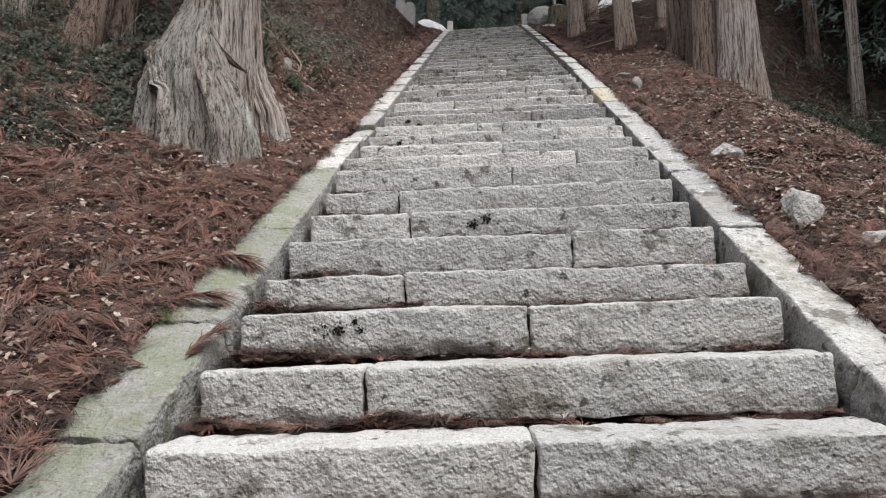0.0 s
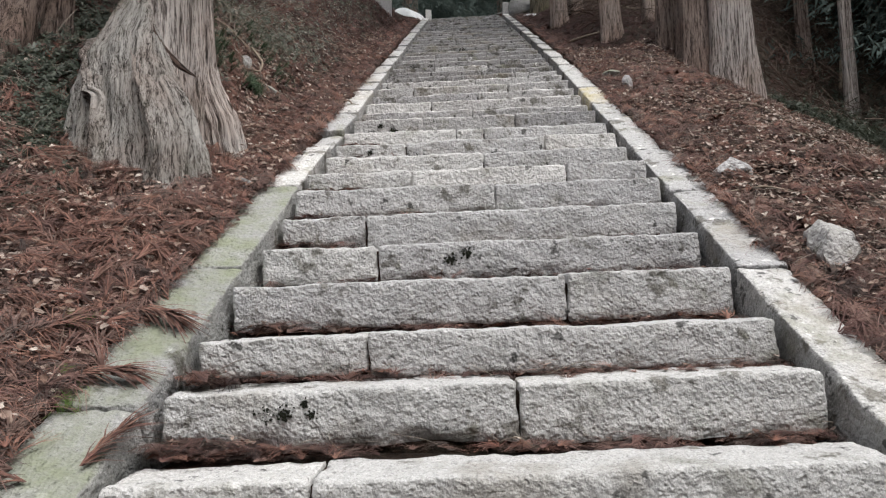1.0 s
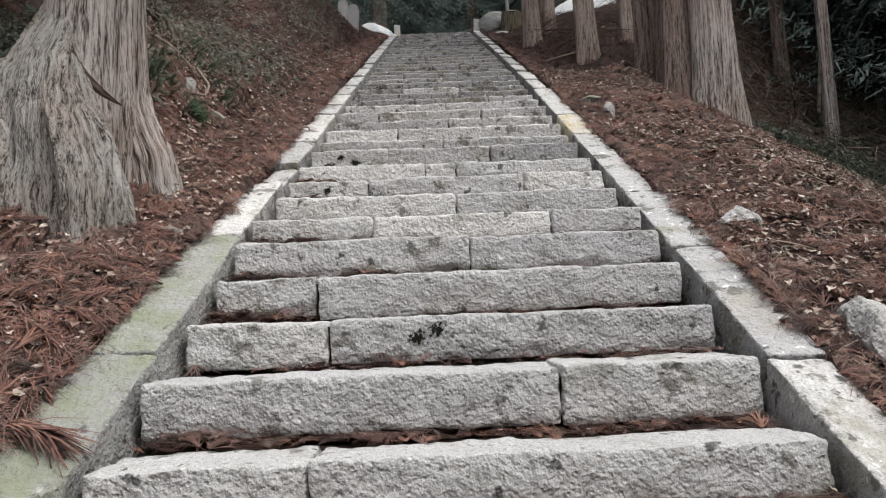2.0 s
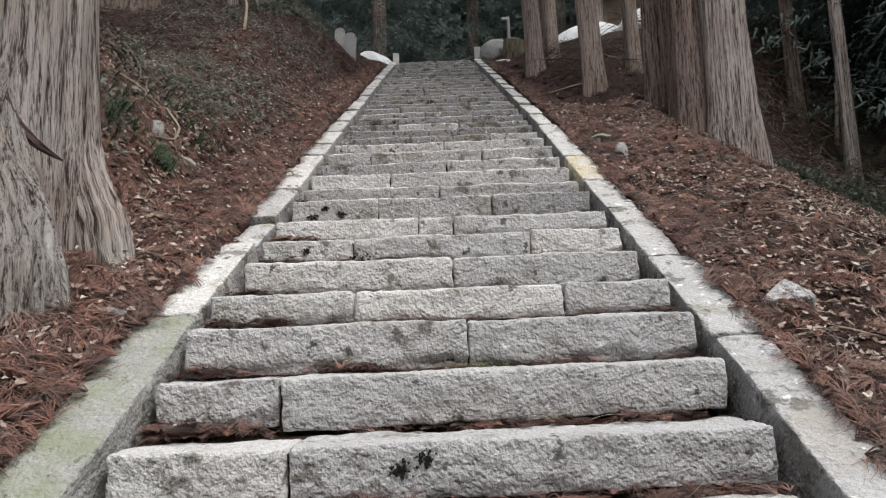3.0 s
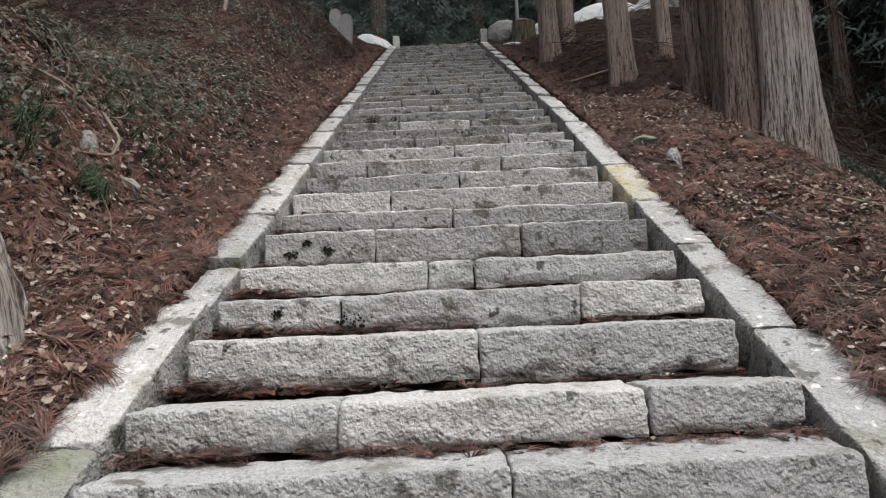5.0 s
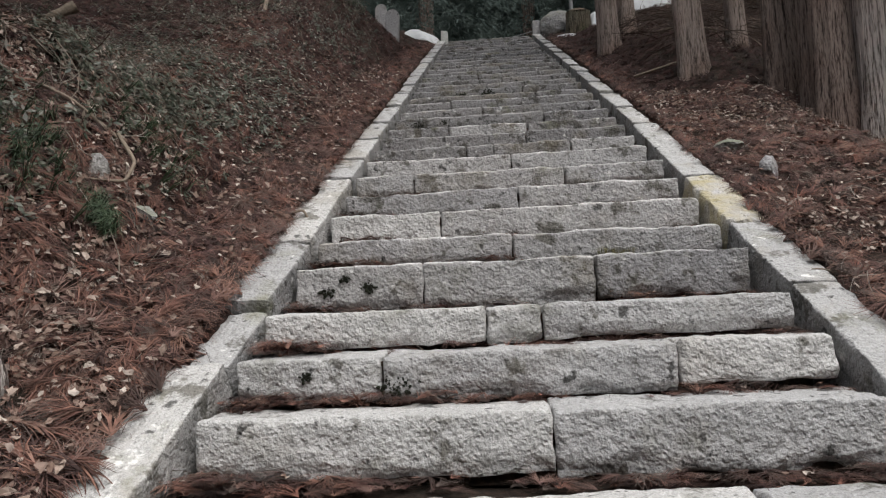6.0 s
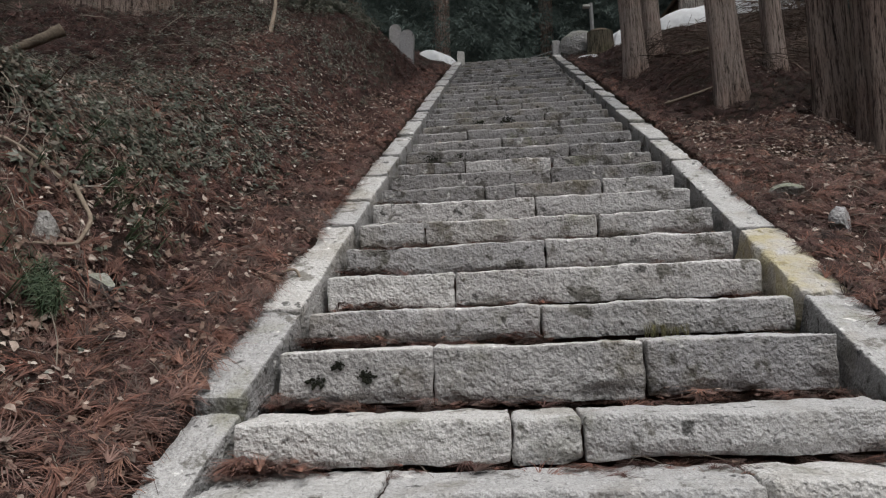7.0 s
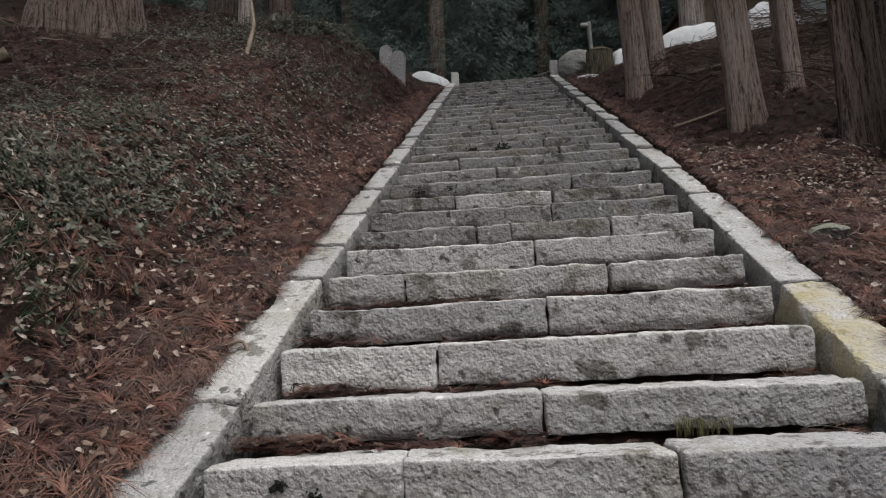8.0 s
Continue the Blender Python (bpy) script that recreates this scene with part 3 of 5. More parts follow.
def dead_leaf(seed):
    """A curled, crumpled fallen leaf of about unit length, some torn short."""
    r = rng(seed)
    c, bend, tear = r.uniform(-0.2, 0.9), r.uniform(-0.5, 0.5), r.uniform(0.55, 1.0)
    rows = [(0, 0.04), (0.25, r.uniform(0.16, 0.34)), (0.5, r.uniform(0.2, 0.42)), (0.75, r.uniform(0.12, 0.36)), (tear, r.uniform(0.02, 0.2))]
    v = [(s * w * r.uniform(0.6, 1.2) + bend * l * l, l - 0.5 + r.normal(0, 0.05), abs(s) * c * w * (0.5 + l) + 0.10 * r.uniform(-1, 1) + 0.08) for l, w in rows for s in (-1, -0.4, 0.4, 1)]
    f = [(4 * i + j, 4 * i + j + 1, 4 * i + j + 5, 4 * i + j + 4) for i in range(4) for j in range(3)]
    return np.array(v), np.array(f)


def twig(seed):
    r = rng(seed)
    t = np.linspace(-0.5, 0.5, 6)
    p = np.stack([0.12 * np.sin(t * r.uniform(2, 6) + r.uniform(0, 6)), t, 0.05 + 0.10 * np.cos(t * 3 + r.uniform(-1, 1))], 1)
    bits = []
    for k in range(3):
        a = k * 2.1
        q = p + 0.006 * np.array([math.cos(a), 0, math.sin(a)])
        q2 = p + 0.006 * np.array([math.cos(a + 2.1), 0, math.sin(a + 2.1)])
        i = np.arange(5)
        bits.append((np.concatenate([q, q2]), np.stack([i, i + 1, i + 7, i + 6], 1)))
    return joined(bits)


def leafy(seed, leaves=9, tall=0.7):
    """A small upright evergreen shoot with pointed leaves, unit height."""
    r = rng(seed)
    bits = [ribbon([(0, 0, 0), (0.03, 0.02, tall * 0.5), (0.0, 0.08, tall)], 0.012)]
    for i in range(leaves):
        a, z, ln = r.uniform(0, 6.28), r.uniform(0.15, tall), r.uniform(0.25, 0.45)
        d, s = np.array([math.cos(a), math.sin(a), r.uniform(-0.4, 0.5)]), np.array([-math.sin(a), math.cos(a), 0]) * ln * 0.22
        o = np.array([0, 0.05, z])
        bits.append((np.array([o, o + d * ln * 0.5 + s, o + d * ln, o + d * ln * 0.5 - s]), np.array([[0, 1, 2, 3]])))
    return joined(bits)


SPRIGS = [sprig(k) for k in range(8)]
FOXTAILS = [foxtail(k) for k in range(8)]
LEAF_SHAPES = [dead_leaf(k) for k in range(6)]
TWIG_SHAPES = [twig(k) for k in range(6)]
SHOOTS = [leafy(k) for k in range(6)]


def cast(n, x0, x1, y0, y1, seed, keep):
    """Random places over a stretch of ground, thinned by a density from 0 to 1."""
    r = rng(seed)
    x, y = r.uniform(x0, x1, n), r.uniform(y0, y1, n)
    off_stairs = (x < left_edge(y) - 0.2 - kerb_extra(y)) | (x > right_edge(y) + 0.22) | (y > TOP.y + 0.6)
    m = off_stairs & (r.uniform(0, 1, n) < keep(x, y))
    return x[m], y[m]


def litter(name, label, category, shapes, material, n, area, seed, size, keep, lift=0.012):
    x, y = cast(n, *area, seed, keep)
    r = rng(seed + 1)
    over_kerb = ((x > left_edge(y) - 0.25 - kerb_extra(y)) & (x < 0)) | ((x < right_edge(y) + 0.3) & (x > 0))
    p = np.stack([x, y, ground_z(x, y) + r.uniform(0, lift, len(x)) + np.where(over_kerb, 0.04, 0)], 1)
    ob = strewn(name, shapes, p, ground_frames(x, y), r.uniform(*size, len(x)), seed + 2, material)
    return tagged(ob, label, category, kind="stuff")


def patches(scale, seed, lo=-0.2, hi=0.3):
    return lambda x, y: ease(bumps(x, y, scale, seed) + 0.4 * bumps(x, y, scale * 2.7, seed + 1), lo, hi)


LEAVES_PALE = scattered("silvery_leaf_backs", (0.22, 0.23, 0.20), (0.36, 0.37, 0.33), (0.14, 0.15, 0.12), (0.48, 0.48, 0.44), rough=0.5, sheen=0.5)
heaps, crumbs, greens = patches(1.3, 21), patches(1.1, 31, -0.3, 0.3), patches(0.9, 41, -0.3, 0.4)
on_bank = lambda x, y: ease(y, 4.3, 6) * ease(left_edge(y) - 0.5 - x, 0, 0.6)


def tufts(label, n, area, seed, size, each=9, spread=0.07, material=NEEDLES, shapes=SPRIGS):
    """Sprigs as they fall: branch ends of several sprigs lying the same way, with bare gaps between."""
    x, y = cast(n, *area, seed, lambda x, y: 0.25 + 0.75 * heaps(x, y))
    r = rng(seed + 1)
    turn, scale = r.uniform(0, 6.28, len(x)), r.uniform(0.7, 1.25, len(x))
    k = np.repeat(np.arange(len(x)), each)
    x, y = x[k] + r.normal(0, spread, len(k)), y[k] + r.normal(0, spread, len(k))
    keep = (x < left_edge(y) - 0.22 - kerb_extra(y)) | (x > right_edge(y) + 0.25)
    x, y, k = x[keep], y[keep], k[keep]
    p = np.stack([x, y, ground_z(x, y) + r.uniform(0, 0.05, len(x))], 1)
    ob = strewn("needle_litter", shapes, p, ground_frames(x, y), r.uniform(*size, len(x)) * scale[k], seed + 2, material, turn[k] + r.normal(0, 0.4, len(x)))
    return tagged(ob, label, "fallen needles", kind="stuff")


tufts("red-brown fallen cedar sprigs strewn beside the stairs", 950, (-4.2, -0.9, -0.8, 5.9), 100, (0.08, 0.19))
tufts("red-brown fallen cedar sprigs along the right-hand slope", 1200, (1.4, 5.0, 0.8, 9.5), 110, (0.08, 0.18))
tufts("heaped fox-tail bunches of dead cedar foliage", 420, (-3.6, -1.15, 0.2, 5.6), 103, (0.16, 0.28), 6, 0.045, FROND, FOXTAILS)
tufts("heaped fox-tail bunches of dead cedar foliage on the slope", 170, (1.5, 4.0, 1.2, 8.5), 113, (0.13, 0.24), 5, 0.045, FROND, FOXTAILS)
tufts("fox-tail bunches of dead cedar foliage below the bank", 420, (-2.6, -1.05, 5.2, 10.5), 118, (0.11, 0.20), 5, 0.04, FROND, FOXTAILS)
tufts("dark red-brown cedar sprigs between kerb and bank", 300, (-2.6, -0.9, 5.7, 11.5), 115, (0.06, 0.15), 8, 0.06, NEEDLES_DARK)
tufts("bright red-brown cedar sprigs between kerb and bank", 300, (-2.4, -0.9, 5.5, 10.5), 117, (0.07, 0.16), 7, 0.05)
litter("needle_litter", "loose red-brown needles over the forest floor", "fallen needles", SPRIGS, NEEDLES_DARK, 11000, (-4.2, 5.0, -0.8, 9.5), 105, (0.05, 0.13), lambda x, y: 0.8 + 0 * x, 0.015)
litter("needle_litter", "fallen cedar sprigs on the upper slopes, darkened for tree shade", "fallen needles", SPRIGS, NEEDLES_SHADED, 11000, (-5.0, 6.0, 6.0, 18.5), 120, (0.07, 0.16), lambda x, y: (0.3 + 0.5 * heaps(x, y)) * (1 - 0.45 * on_bank(x, y)), 0.03)
litter("needle_litter", "scattered dead cedar sprigs farther off under the trees", "fallen needles", SPRIGS, NEEDLES_DARK, 9000, (-9.0, 10.0, -7.0, 12.0), 107, (0.12, 0.26), lambda x, y: np.where((x > -4.2) & (x < 5.0) & (y > -0.8), 0.0, 0.85) * ((np.abs(x) > 1.5) | (y < -3.2)), 0.02)
litter("leaf_litter", "pale curled dead leaves among the needles", "dead leaves", LEAF_SHAPES, LEAVES, 22000, (-4.2, -0.9, -0.8, 7), 130, (0.012, 0.055), lambda x, y: (0.12 + 0.7 * crumbs(x, y)) * (1 - 0.6 * ease(-x, 2.4, 3.2)), 0.09)
litter("leaf_litter", "pale curled dead leaves and chips on the slope", "dead leaves", LEAF_SHAPES, LEAVES, 34000, (1.4, 5.5, 0.5, 9.5), 140, (0.015, 0.055), lambda x, y: 0.2 + 0.6 * crumbs(x, y), 0.09)
litter("leaf_litter", "small pale dead leaves over the upper slopes", "dead leaves", LEAF_SHAPES, LEAVES, 14000, (-5, 5, 6.0, 17), 150, (0.02, 0.05), lambda x, y: (0.1 + 0.45 * crumbs(x, y)) * (1 - 0.6 * ease(y, 8.5, 10.5) * (x < 0)), 0.04)
litter("fallen_twigs", "thin grey fallen twigs over the forest floor", "twigs", TWIG_SHAPES, TWIGS, 5500, (-5, 6.5, -0.5, 18), 160, (0.06, 0.26), lambda x, y: 0.35 + 0.2 * on_bank(x, y), 0.05)
litter("bank_undergrowth", "low dusty evergreen undergrowth covering the bank", "undergrowth", SHOOTS, GREEN, 15000, (-5.0, -1.1, 3.4, 14), 170, (0.05, 0.14), lambda x, y: (1 - 0.65 * ease(y, 7.5, 9.5)) * on_bank(x, y) * (0.25 + 0.75 * greens(x, y)), 0.0)
litter("bank_undergrowth", "dark evergreen shoots round the old cedars", "undergrowth", SHOOTS, BUSH, 5200, (-4.6, -2.15, 3.2, 6.2), 175, (0.04, 0.11), lambda x, y: 0.2 + 0.8 * greens(x, y), 0.0)
litter("dead_stalks", "thin pale stalks round the old cedars", "twigs", TWIG_SHAPES, TWIGS, 2600, (-4.6, -2.0, 2.6, 6.2), 177, (0.06, 0.3), lambda x, y: 0.7 + 0 * x, 0.10)
litter("dead_stalks", "pale thin stalks and twigs strewn over the right-hand slope", "twigs", TWIG_SHAPES, PALE_STALKS, 6500, (1.5, 5.5, 1.0, 9.5), 179, (0.04, 0.20), lambda x, y: 0.7 + 0 * x, 0.08)
litter("right_undergrowth", "low evergreen undergrowth below the big cedar", "undergrowth", SHOOTS, GREEN, 8000, (3.4, 9, 4.5, 12), 180, (0.05, 0.13), lambda x, y: ease(x - 0.15 * y, 2.4, 3.4) * (0.1 + 0.7 * greens(x, y)), 0.0)

litter("dead_stalks", "pale broken stalks and leaf scraps on the lower bank", "twigs", TWIG_SHAPES, PALE_STALKS, 8500, (-3.6, -1.2, 4.9, 10.5), 225, (0.03, 0.13), lambda x, y: 0.25 + 0.75 * crumbs(x, y), 0.10)
litter("ivy", "dull grey-green ivy leaves at the foot of the bank", "ivy", LEAF_SHAPES, IVY, 9000, (-4.2, -1.45, 5.2, 12.5), 227, (0.015, 0.04), lambda x, y: 0.1 + 0.9 * greens(x, y), 0.10)
litter("ivy", "small silvery leaf backs scattered through the ivy on the bank", "ivy", LEAF_SHAPES, LEAVES_PALE, 5000, (-4.0, -1.5, 5.2, 12.0), 228, (0.012, 0.035), lambda x, y: 0.2 + 0.8 * greens(x, y), 0.12)
litter("needle_litter", "matted sprigs over the upper bank, darkened for tree shade", "fallen needles", SPRIGS, NEEDLES_SHADED, 9000, (-5.0, -1.0, 7.5, 15.5), 229, (0.08, 0.18), lambda x, y: 0.4 + 0.6 * heaps(y, x), 0.03)
litter("needle_litter", "thick red-brown sprigs between kerb and bank", "fallen needles", SPRIGS, NEEDLES_DARK, 3800, (-2.3, -0.7, 5.3, 15.5), 190, (0.05, 0.13), lambda x, y: 0.5 + 0.5 * heaps(x, y), 0.03)
litter("leaf_litter", "pale leaf crumbs between kerb and bank", "dead leaves", LEAF_SHAPES, LEAVES, 20000, (-2.6, -0.7, 4.4, 11.5), 200, (0.015, 0.05), lambda x, y: (0.2 + 0.6 * crumbs(x, y)) * (1 - 0.6 * ease(y, 8.0, 9.8)), 0.12)
litter("needle_litter", "thick red-brown sprigs under the upper trunks", "fallen needles", SPRIGS, NEEDLES_SHADED, 4500, (1.4, 4.0, 8.5, 16), 210, (0.08, 0.17), lambda x, y: 0.5 + 0.5 * heaps(x, y), 0.03)
litter("needle_litter", "brown sprigs over the bank", "fallen needles", SPRIGS, NEEDLES_SHADED, 9000, (-5.0, -1.3, 5.0, 14), 220, (0.06, 0.14), lambda x, y: 0.25 + 0.75 * heaps(y, x), 0.05)
litter("fallen_twigs", "dead grey twigs and stalks on the bank", "twigs", TWIG_SHAPES, TWIGS, 3800, (-4.5, -1.2, 4.6, 12), 230, (0.05, 0.22), lambda x, y: 0.5 + 0 * x, 0.12)


def edge_litter(name, label, category, shapes, material, n, y0, y1, seed, size):
    """Pieces heaped along the outer edges of both kerbs and lapping over the stones."""
    r = rng(seed)
    y = r.uniform(y0, y1, n)
    side = np.where(r.uniform(0, 1, n) < 0.55, -1, 1)
    away = np.abs(r.normal(0, 0.13, n)) - 0.03
    x = np.where(side < 0, left_edge(y) - 0.22 - kerb_extra(y) - away, right_edge(y) + 0.235 + away)
    z = np.where(away < 0.02, stair_z(y) + 0.025, ground_z(x, y) + 0.03 * np.exp(-away * 8)) + r.uniform(0, 0.025, n)
    frames = ground_frames(np.where(side < 0, x - 0.2, x + 0.2), y)
    return tagged(strewn(name, shapes, np.stack([x, y, z], 1), frames, r.uniform(*size, n), seed + 2, material), label, category, kind="stuff")


edge_litter("needle_litter", "red-brown sprigs lapping over the kerb stones", "fallen needles", SPRIGS, NEEDLES, 3600, 0.0, 15.5, 240, (0.09, 0.19))
edge_litter("leaf_litter", "pale leaf crumbs caught against the kerbs", "dead leaves", LEAF_SHAPES, LEAVES, 4500, 0.0, 15.5, 250, (0.010, 0.035))

# sprigs and crumbs caught at the back of each tread
r = rng(7)
px, py, pz = [], [], []
for i in range(len(NOSE) - 1):
    n = 110 if i < 24 else 40
    a = NOSE[i]
    x = r.uniform(float(left_edge(a.y)) + 0.02, float(right_edge(a.y)) - 0.02, n * 2)
    keep = r.uniform(0, 1, n * 2) < ease(bumps(x * 2.2, np.full(n * 2, i * 3.3), 1, 5), -0.6, 0.5) * 0.8 + 0.1
    x = x[keep]
    px.append(x)
    py.append(NOSE[i + 1].y - np.abs(r.normal(0, 0.055, len(x))) - 0.005)
    pz.append(np.full(len(x), a.z - 0.008) + r.uniform(0, 0.022, len(x)))
    # thicker heaps here and there, most often at the ends
    for c in range(4 if i < 30 else 2):
        lo, hi = float(left_edge(a.y)) + 0.06, float(right_edge(a.y)) - 0.06
        at = r.choice([lo + abs(r.normal(0, 0.12)), hi - abs(r.normal(0, 0.12)), r.uniform(lo, hi)])
        x = np.clip(at + r.normal(0, r.uniform(0.04, 0.16), 26), lo, hi)
        px.append(x)
        py.append(NOSE[i + 1].y - np.abs(r.normal(0, 0.05, 26)) - 0.01)
        pz.append(a.z + r.uniform(-0.005, 0.035, 26))
P = np.stack([np.concatenate(v) for v in (px, py, pz)], 1)
flat = np.broadcast_to(np.eye(3), (len(P), 3, 3))
tagged(strewn("tread_litter", [(v * np.array([1, 1, 0.45]), f) for v, f in SPRIGS], P, flat, r.uniform(0.06, 0.15, len(P)), 70, NEEDLES), "red-brown cedar sprigs caught along the treads", "fallen needles", kind="stuff")


m = r.uniform(0, 1, len(P)) < 0.05
tagged(strewn("tread_leaves", LEAF_SHAPES, P[m] + [0, 0, 0.02], flat[m], r.uniform(0.015, 0.045, m.sum()), 73, LEAVES), "few pale dead leaves lying on the treads", "dead leaves", kind="stuff")
m = r.uniform(0, 1, len(P)) < 0.06
tagged(strewn("tread_twigs", TWIG_SHAPES, P[m] + [0, 0, 0.015], flat[m], r.uniform(0.06, 0.22, m.sum()), 75, TWIGS), "thin dry twigs lying on the treads", "twigs", kind="stuff")


def cedar(label, x, y, rx, ry, height, material, seed, group="", crown=0.0, drop=0.05, **shape):
    z = float(ground_z(x, y)) - drop
    thing = empty("cedar_tree", pose(x, y, z), label, "tree", group)
    part("trunk", trunk_mesh("trunk", rx, ry, height, material, seed, **shape), material, thing)
    if crown:
        part("crown", crown_mesh(seed, height, reach=crown, sprays=int(450 * crown)), CONIFER, thing, "dark green drooping foliage")
    return thing


def crown_mesh(seed, height, lo=0.5, reach=2.5, sprays=1100):
    """Drooping conifer sprays round the upper trunk: uneven whorls with gaps."""
    r = rng(seed)
    t = r.uniform(0, 1, sprays)
    z = height * (lo + (1 - lo) * t)
    a = np.round(r.uniform(0, 1, sprays) * 9) / 9 * 6.28 + r.normal(0, 0.25, sprays) + t * 40
    d = reach * (1.05 - t) * np.sqrt(r.uniform(0.03, 1, sprays))
    p = np.stack([d * np.cos(a), d * np.sin(a), z - d * 0.35], 1)
    tv, tf = CLUMP
    turn = turn_z(a) @ turn_x(r.normal(0, 0.5, sprays))
    v = np.einsum("nij,vj->nvi", turn, tv) * r.uniform(0.3, 0.75, sprays)[:, None, None] + p[:, None]
    f = (tf[None] + (np.arange(sprays) * len(tv))[:, None, None]).reshape(-1, 4)
    return mesh_of("crown", v.reshape(-1, 3), f, CONIFER, smooth=False)


def clump():
    """A spray of foliage: many short drooping tips round a twig."""
    r = rng(3)
    bits = []
    for i in range(26):
        o = np.array([r.uniform(0, 0.9), r.normal(0, 0.22), r.normal(0, 0.10)]) - np.array([0, 0, 0.3]) * r.uniform(0, 1)
        a, ln = r.normal(0, 0.9), r.uniform(0.16, 0.34)
        bits.append(ribbon([o, o + np.array([math.cos(a) * ln, math.sin(a) * ln, r.normal(-0.1, 0.08)])], 0.035))
    return joined(bits)


CLUMP = clump()


def swept(name, path, radii, material, sides=48, rough=0.06, seed=1, rings=40):
    """A limb, root or cable: a tube along a path, with bark ridges running along it."""
    path, radii = np.asarray(path, float), np.asarray(radii, float)
    s = np.linspace(0, 1, len(path))
    t = np.linspace(0, 1, rings)
    P = np.stack([np.interp(t, s, path[:, k]) for k in range(3)], 1)
    for _ in range(3):
        P[1:-1] = (P[:-2] + 2 * P[1:-1] + P[2:]) / 4
    R = np.interp(t, s, radii)
    d = np.gradient(P, axis=0)
    d /= np.linalg.norm(d, axis=1, keepdims=True)
    ref = np.array([0.31, 0.2, 0.93]) if abs(d[:, 2]).mean() < 0.8 else np.array([1.0, 0.1, 0.0])
    u = np.cross(d, ref)
    u /= np.linalg.norm(u, axis=1, keepdims=True)
    w = np.cross(d, u)
    a = np.linspace(0, 2 * np.pi, sides, endpoint=False)
    A, T = np.meshgrid(a, t)
    wrap = ease(A, 0, 0.3) * (1 - ease(A, 5.98, 6.28))
    flow = 1.1 * np.sin(T * 4 + seed) + 0.4 * np.sin(T * 11)
    ridge = 0.5 - np.abs(bumps(A * 5 + flow, T * 4, 1, seed)) + 0.6 * (0.5 - np.abs(bumps(A * 13 + 2.5 * flow, T * 9, 1, seed + 2)))
    k = 1 + rough * (np.sin(3 * A + seed + T * 2) + 0.6 * np.sin(5 * A + seed * 2 + 3 * T)) + rough * 1.7 * ridge * wrap
    V = P[:, None] + (R[:, None] * k)[..., None] * (np.cos(A)[..., None] * u[:, None] + np.sin(A)[..., None] * w[:, None])
    i, j = np.arange(rings - 1)[:, None] * sides, np.arange(sides)
    p, q = (i + j).ravel(), (i + (j + 1) % sides).ravel()
    me = mesh_of(name, V.reshape(-1, 3), np.stack([p, q, q + sides, p + sides], 1), material)
    run = np.concatenate([[0], np.cumsum(np.linalg.norm(np.diff(P, axis=0), axis=1))])
    wave = A + 0.09 * np.sin(T * 6 + seed + A) + 0.018 * np.sin(T * 34 + 4 * A) + 0.012 * np.sin(T * 71 + 9 * A)
    grain = np.stack([np.cos(wave) * R.max(), np.sin(wave) * R.max(), np.broadcast_to(run[:, None], A.shape) + seed], -1)
    me.attributes.new("grain", "FLOAT_VECTOR", "POINT").data.foreach_set("vector", grain.astype(np.float32).ravel())
    return me


# left: double cedar with a spreading root
old = cedar("huge old grey cedar with torn stringy bark beside the stairs", -1.99, 4.77, 0.285, 0.28, 13, BARK, 4, "cedars beside the stairs", flare=0.36, flare_h=0.4, lobes=4, sides=170, rows=150, lean=(-0.02, 0))
for path, radii, bark_kind, seed in (
        ([(-0.14, -0.02, 1.25), (-0.22, -0.12, 0.80), (-0.30, -0.22, 0.42), (-0.27, -0.32, 0.02), (-0.24, -0.38, -0.60)], [0.06, 0.14, 0.20, 0.24, 0.30], BARK_ROOT, 8),
        ([(-0.70, 0.10, 0.62), (-0.54, -0.04, 0.62), (-0.34, -0.18, 0.46), (-0.16, -0.36, 0.10), (-0.06, -0.46, -0.60)], [0.04, 0.09, 0.16, 0.22, 0.30], BARK_ROOT, 5),
        ([(-0.16, -0.32, 0.62), (0.02, -0.46, 0.32), (0.18, -0.58, 0.0), (0.30, -0.66, -0.32), (0.34, -0.68, -0.80)], [0.04, 0.10, 0.15, 0.17, 0.20], BARK_ROOT, 12),
        ([(-0.12, -0.10, 1.00), (-0.12, -0.28, 0.52), (-0.04, -0.42, 0.10), (0.04, -0.50, -0.60)], [0.08, 0.17, 0.25, 0.32], BARK_ROOT, 27),
        ([(-0.02, -0.28, 0.70), (0.12, -0.42, 0.36), (0.28, -0.54, 0.0), (0.40, -0.60, -0.45)], [0.02, 0.045, 0.06, 0.08], BARK_ROOT, 19),
        ([(-0.12, -0.40, 0.48), (0.04, -0.56, 0.16), (0.18, -0.70, -0.16), (0.24, -0.76, -0.60)], [0.02, 0.04, 0.055, 0.08], BARK_ROOT, 23),
        ([(-0.26, -0.40, 0.40), (-0.16, -0.56, 0.10), (-0.08, -0.64, -0.25), (-0.06, -0.66, -0.60)], [0.02, 0.05, 0.08, 0.10], BARK_ROOT, 29),
        ([(0.20, 0.0, 0.75), (0.26, -0.05, 0.35), (0.38, -0.08, 0.0), (0.46, -0.10, -0.55)], [0.05, 0.10, 0.14, 0.18], BARK_ALONG, 15)):
    part("root", swept("root", path, radii, bark_kind, 150, 0.125, seed, 130), bark_kind, old, "gnarled grey root with flowing bark")
part("torn_slab", swept("torn_slab", [(-0.06, -0.30, 0.78), (0.06, -0.36, 0.52), (0.17, -0.38, 0.38), (0.30, -0.33, 0.30)], [0.004, 0.018, 0.022, 0.004], BARK_TORN, 6, 0.25, 3, 14), BARK_TORN, old, "torn dark slab of bark")
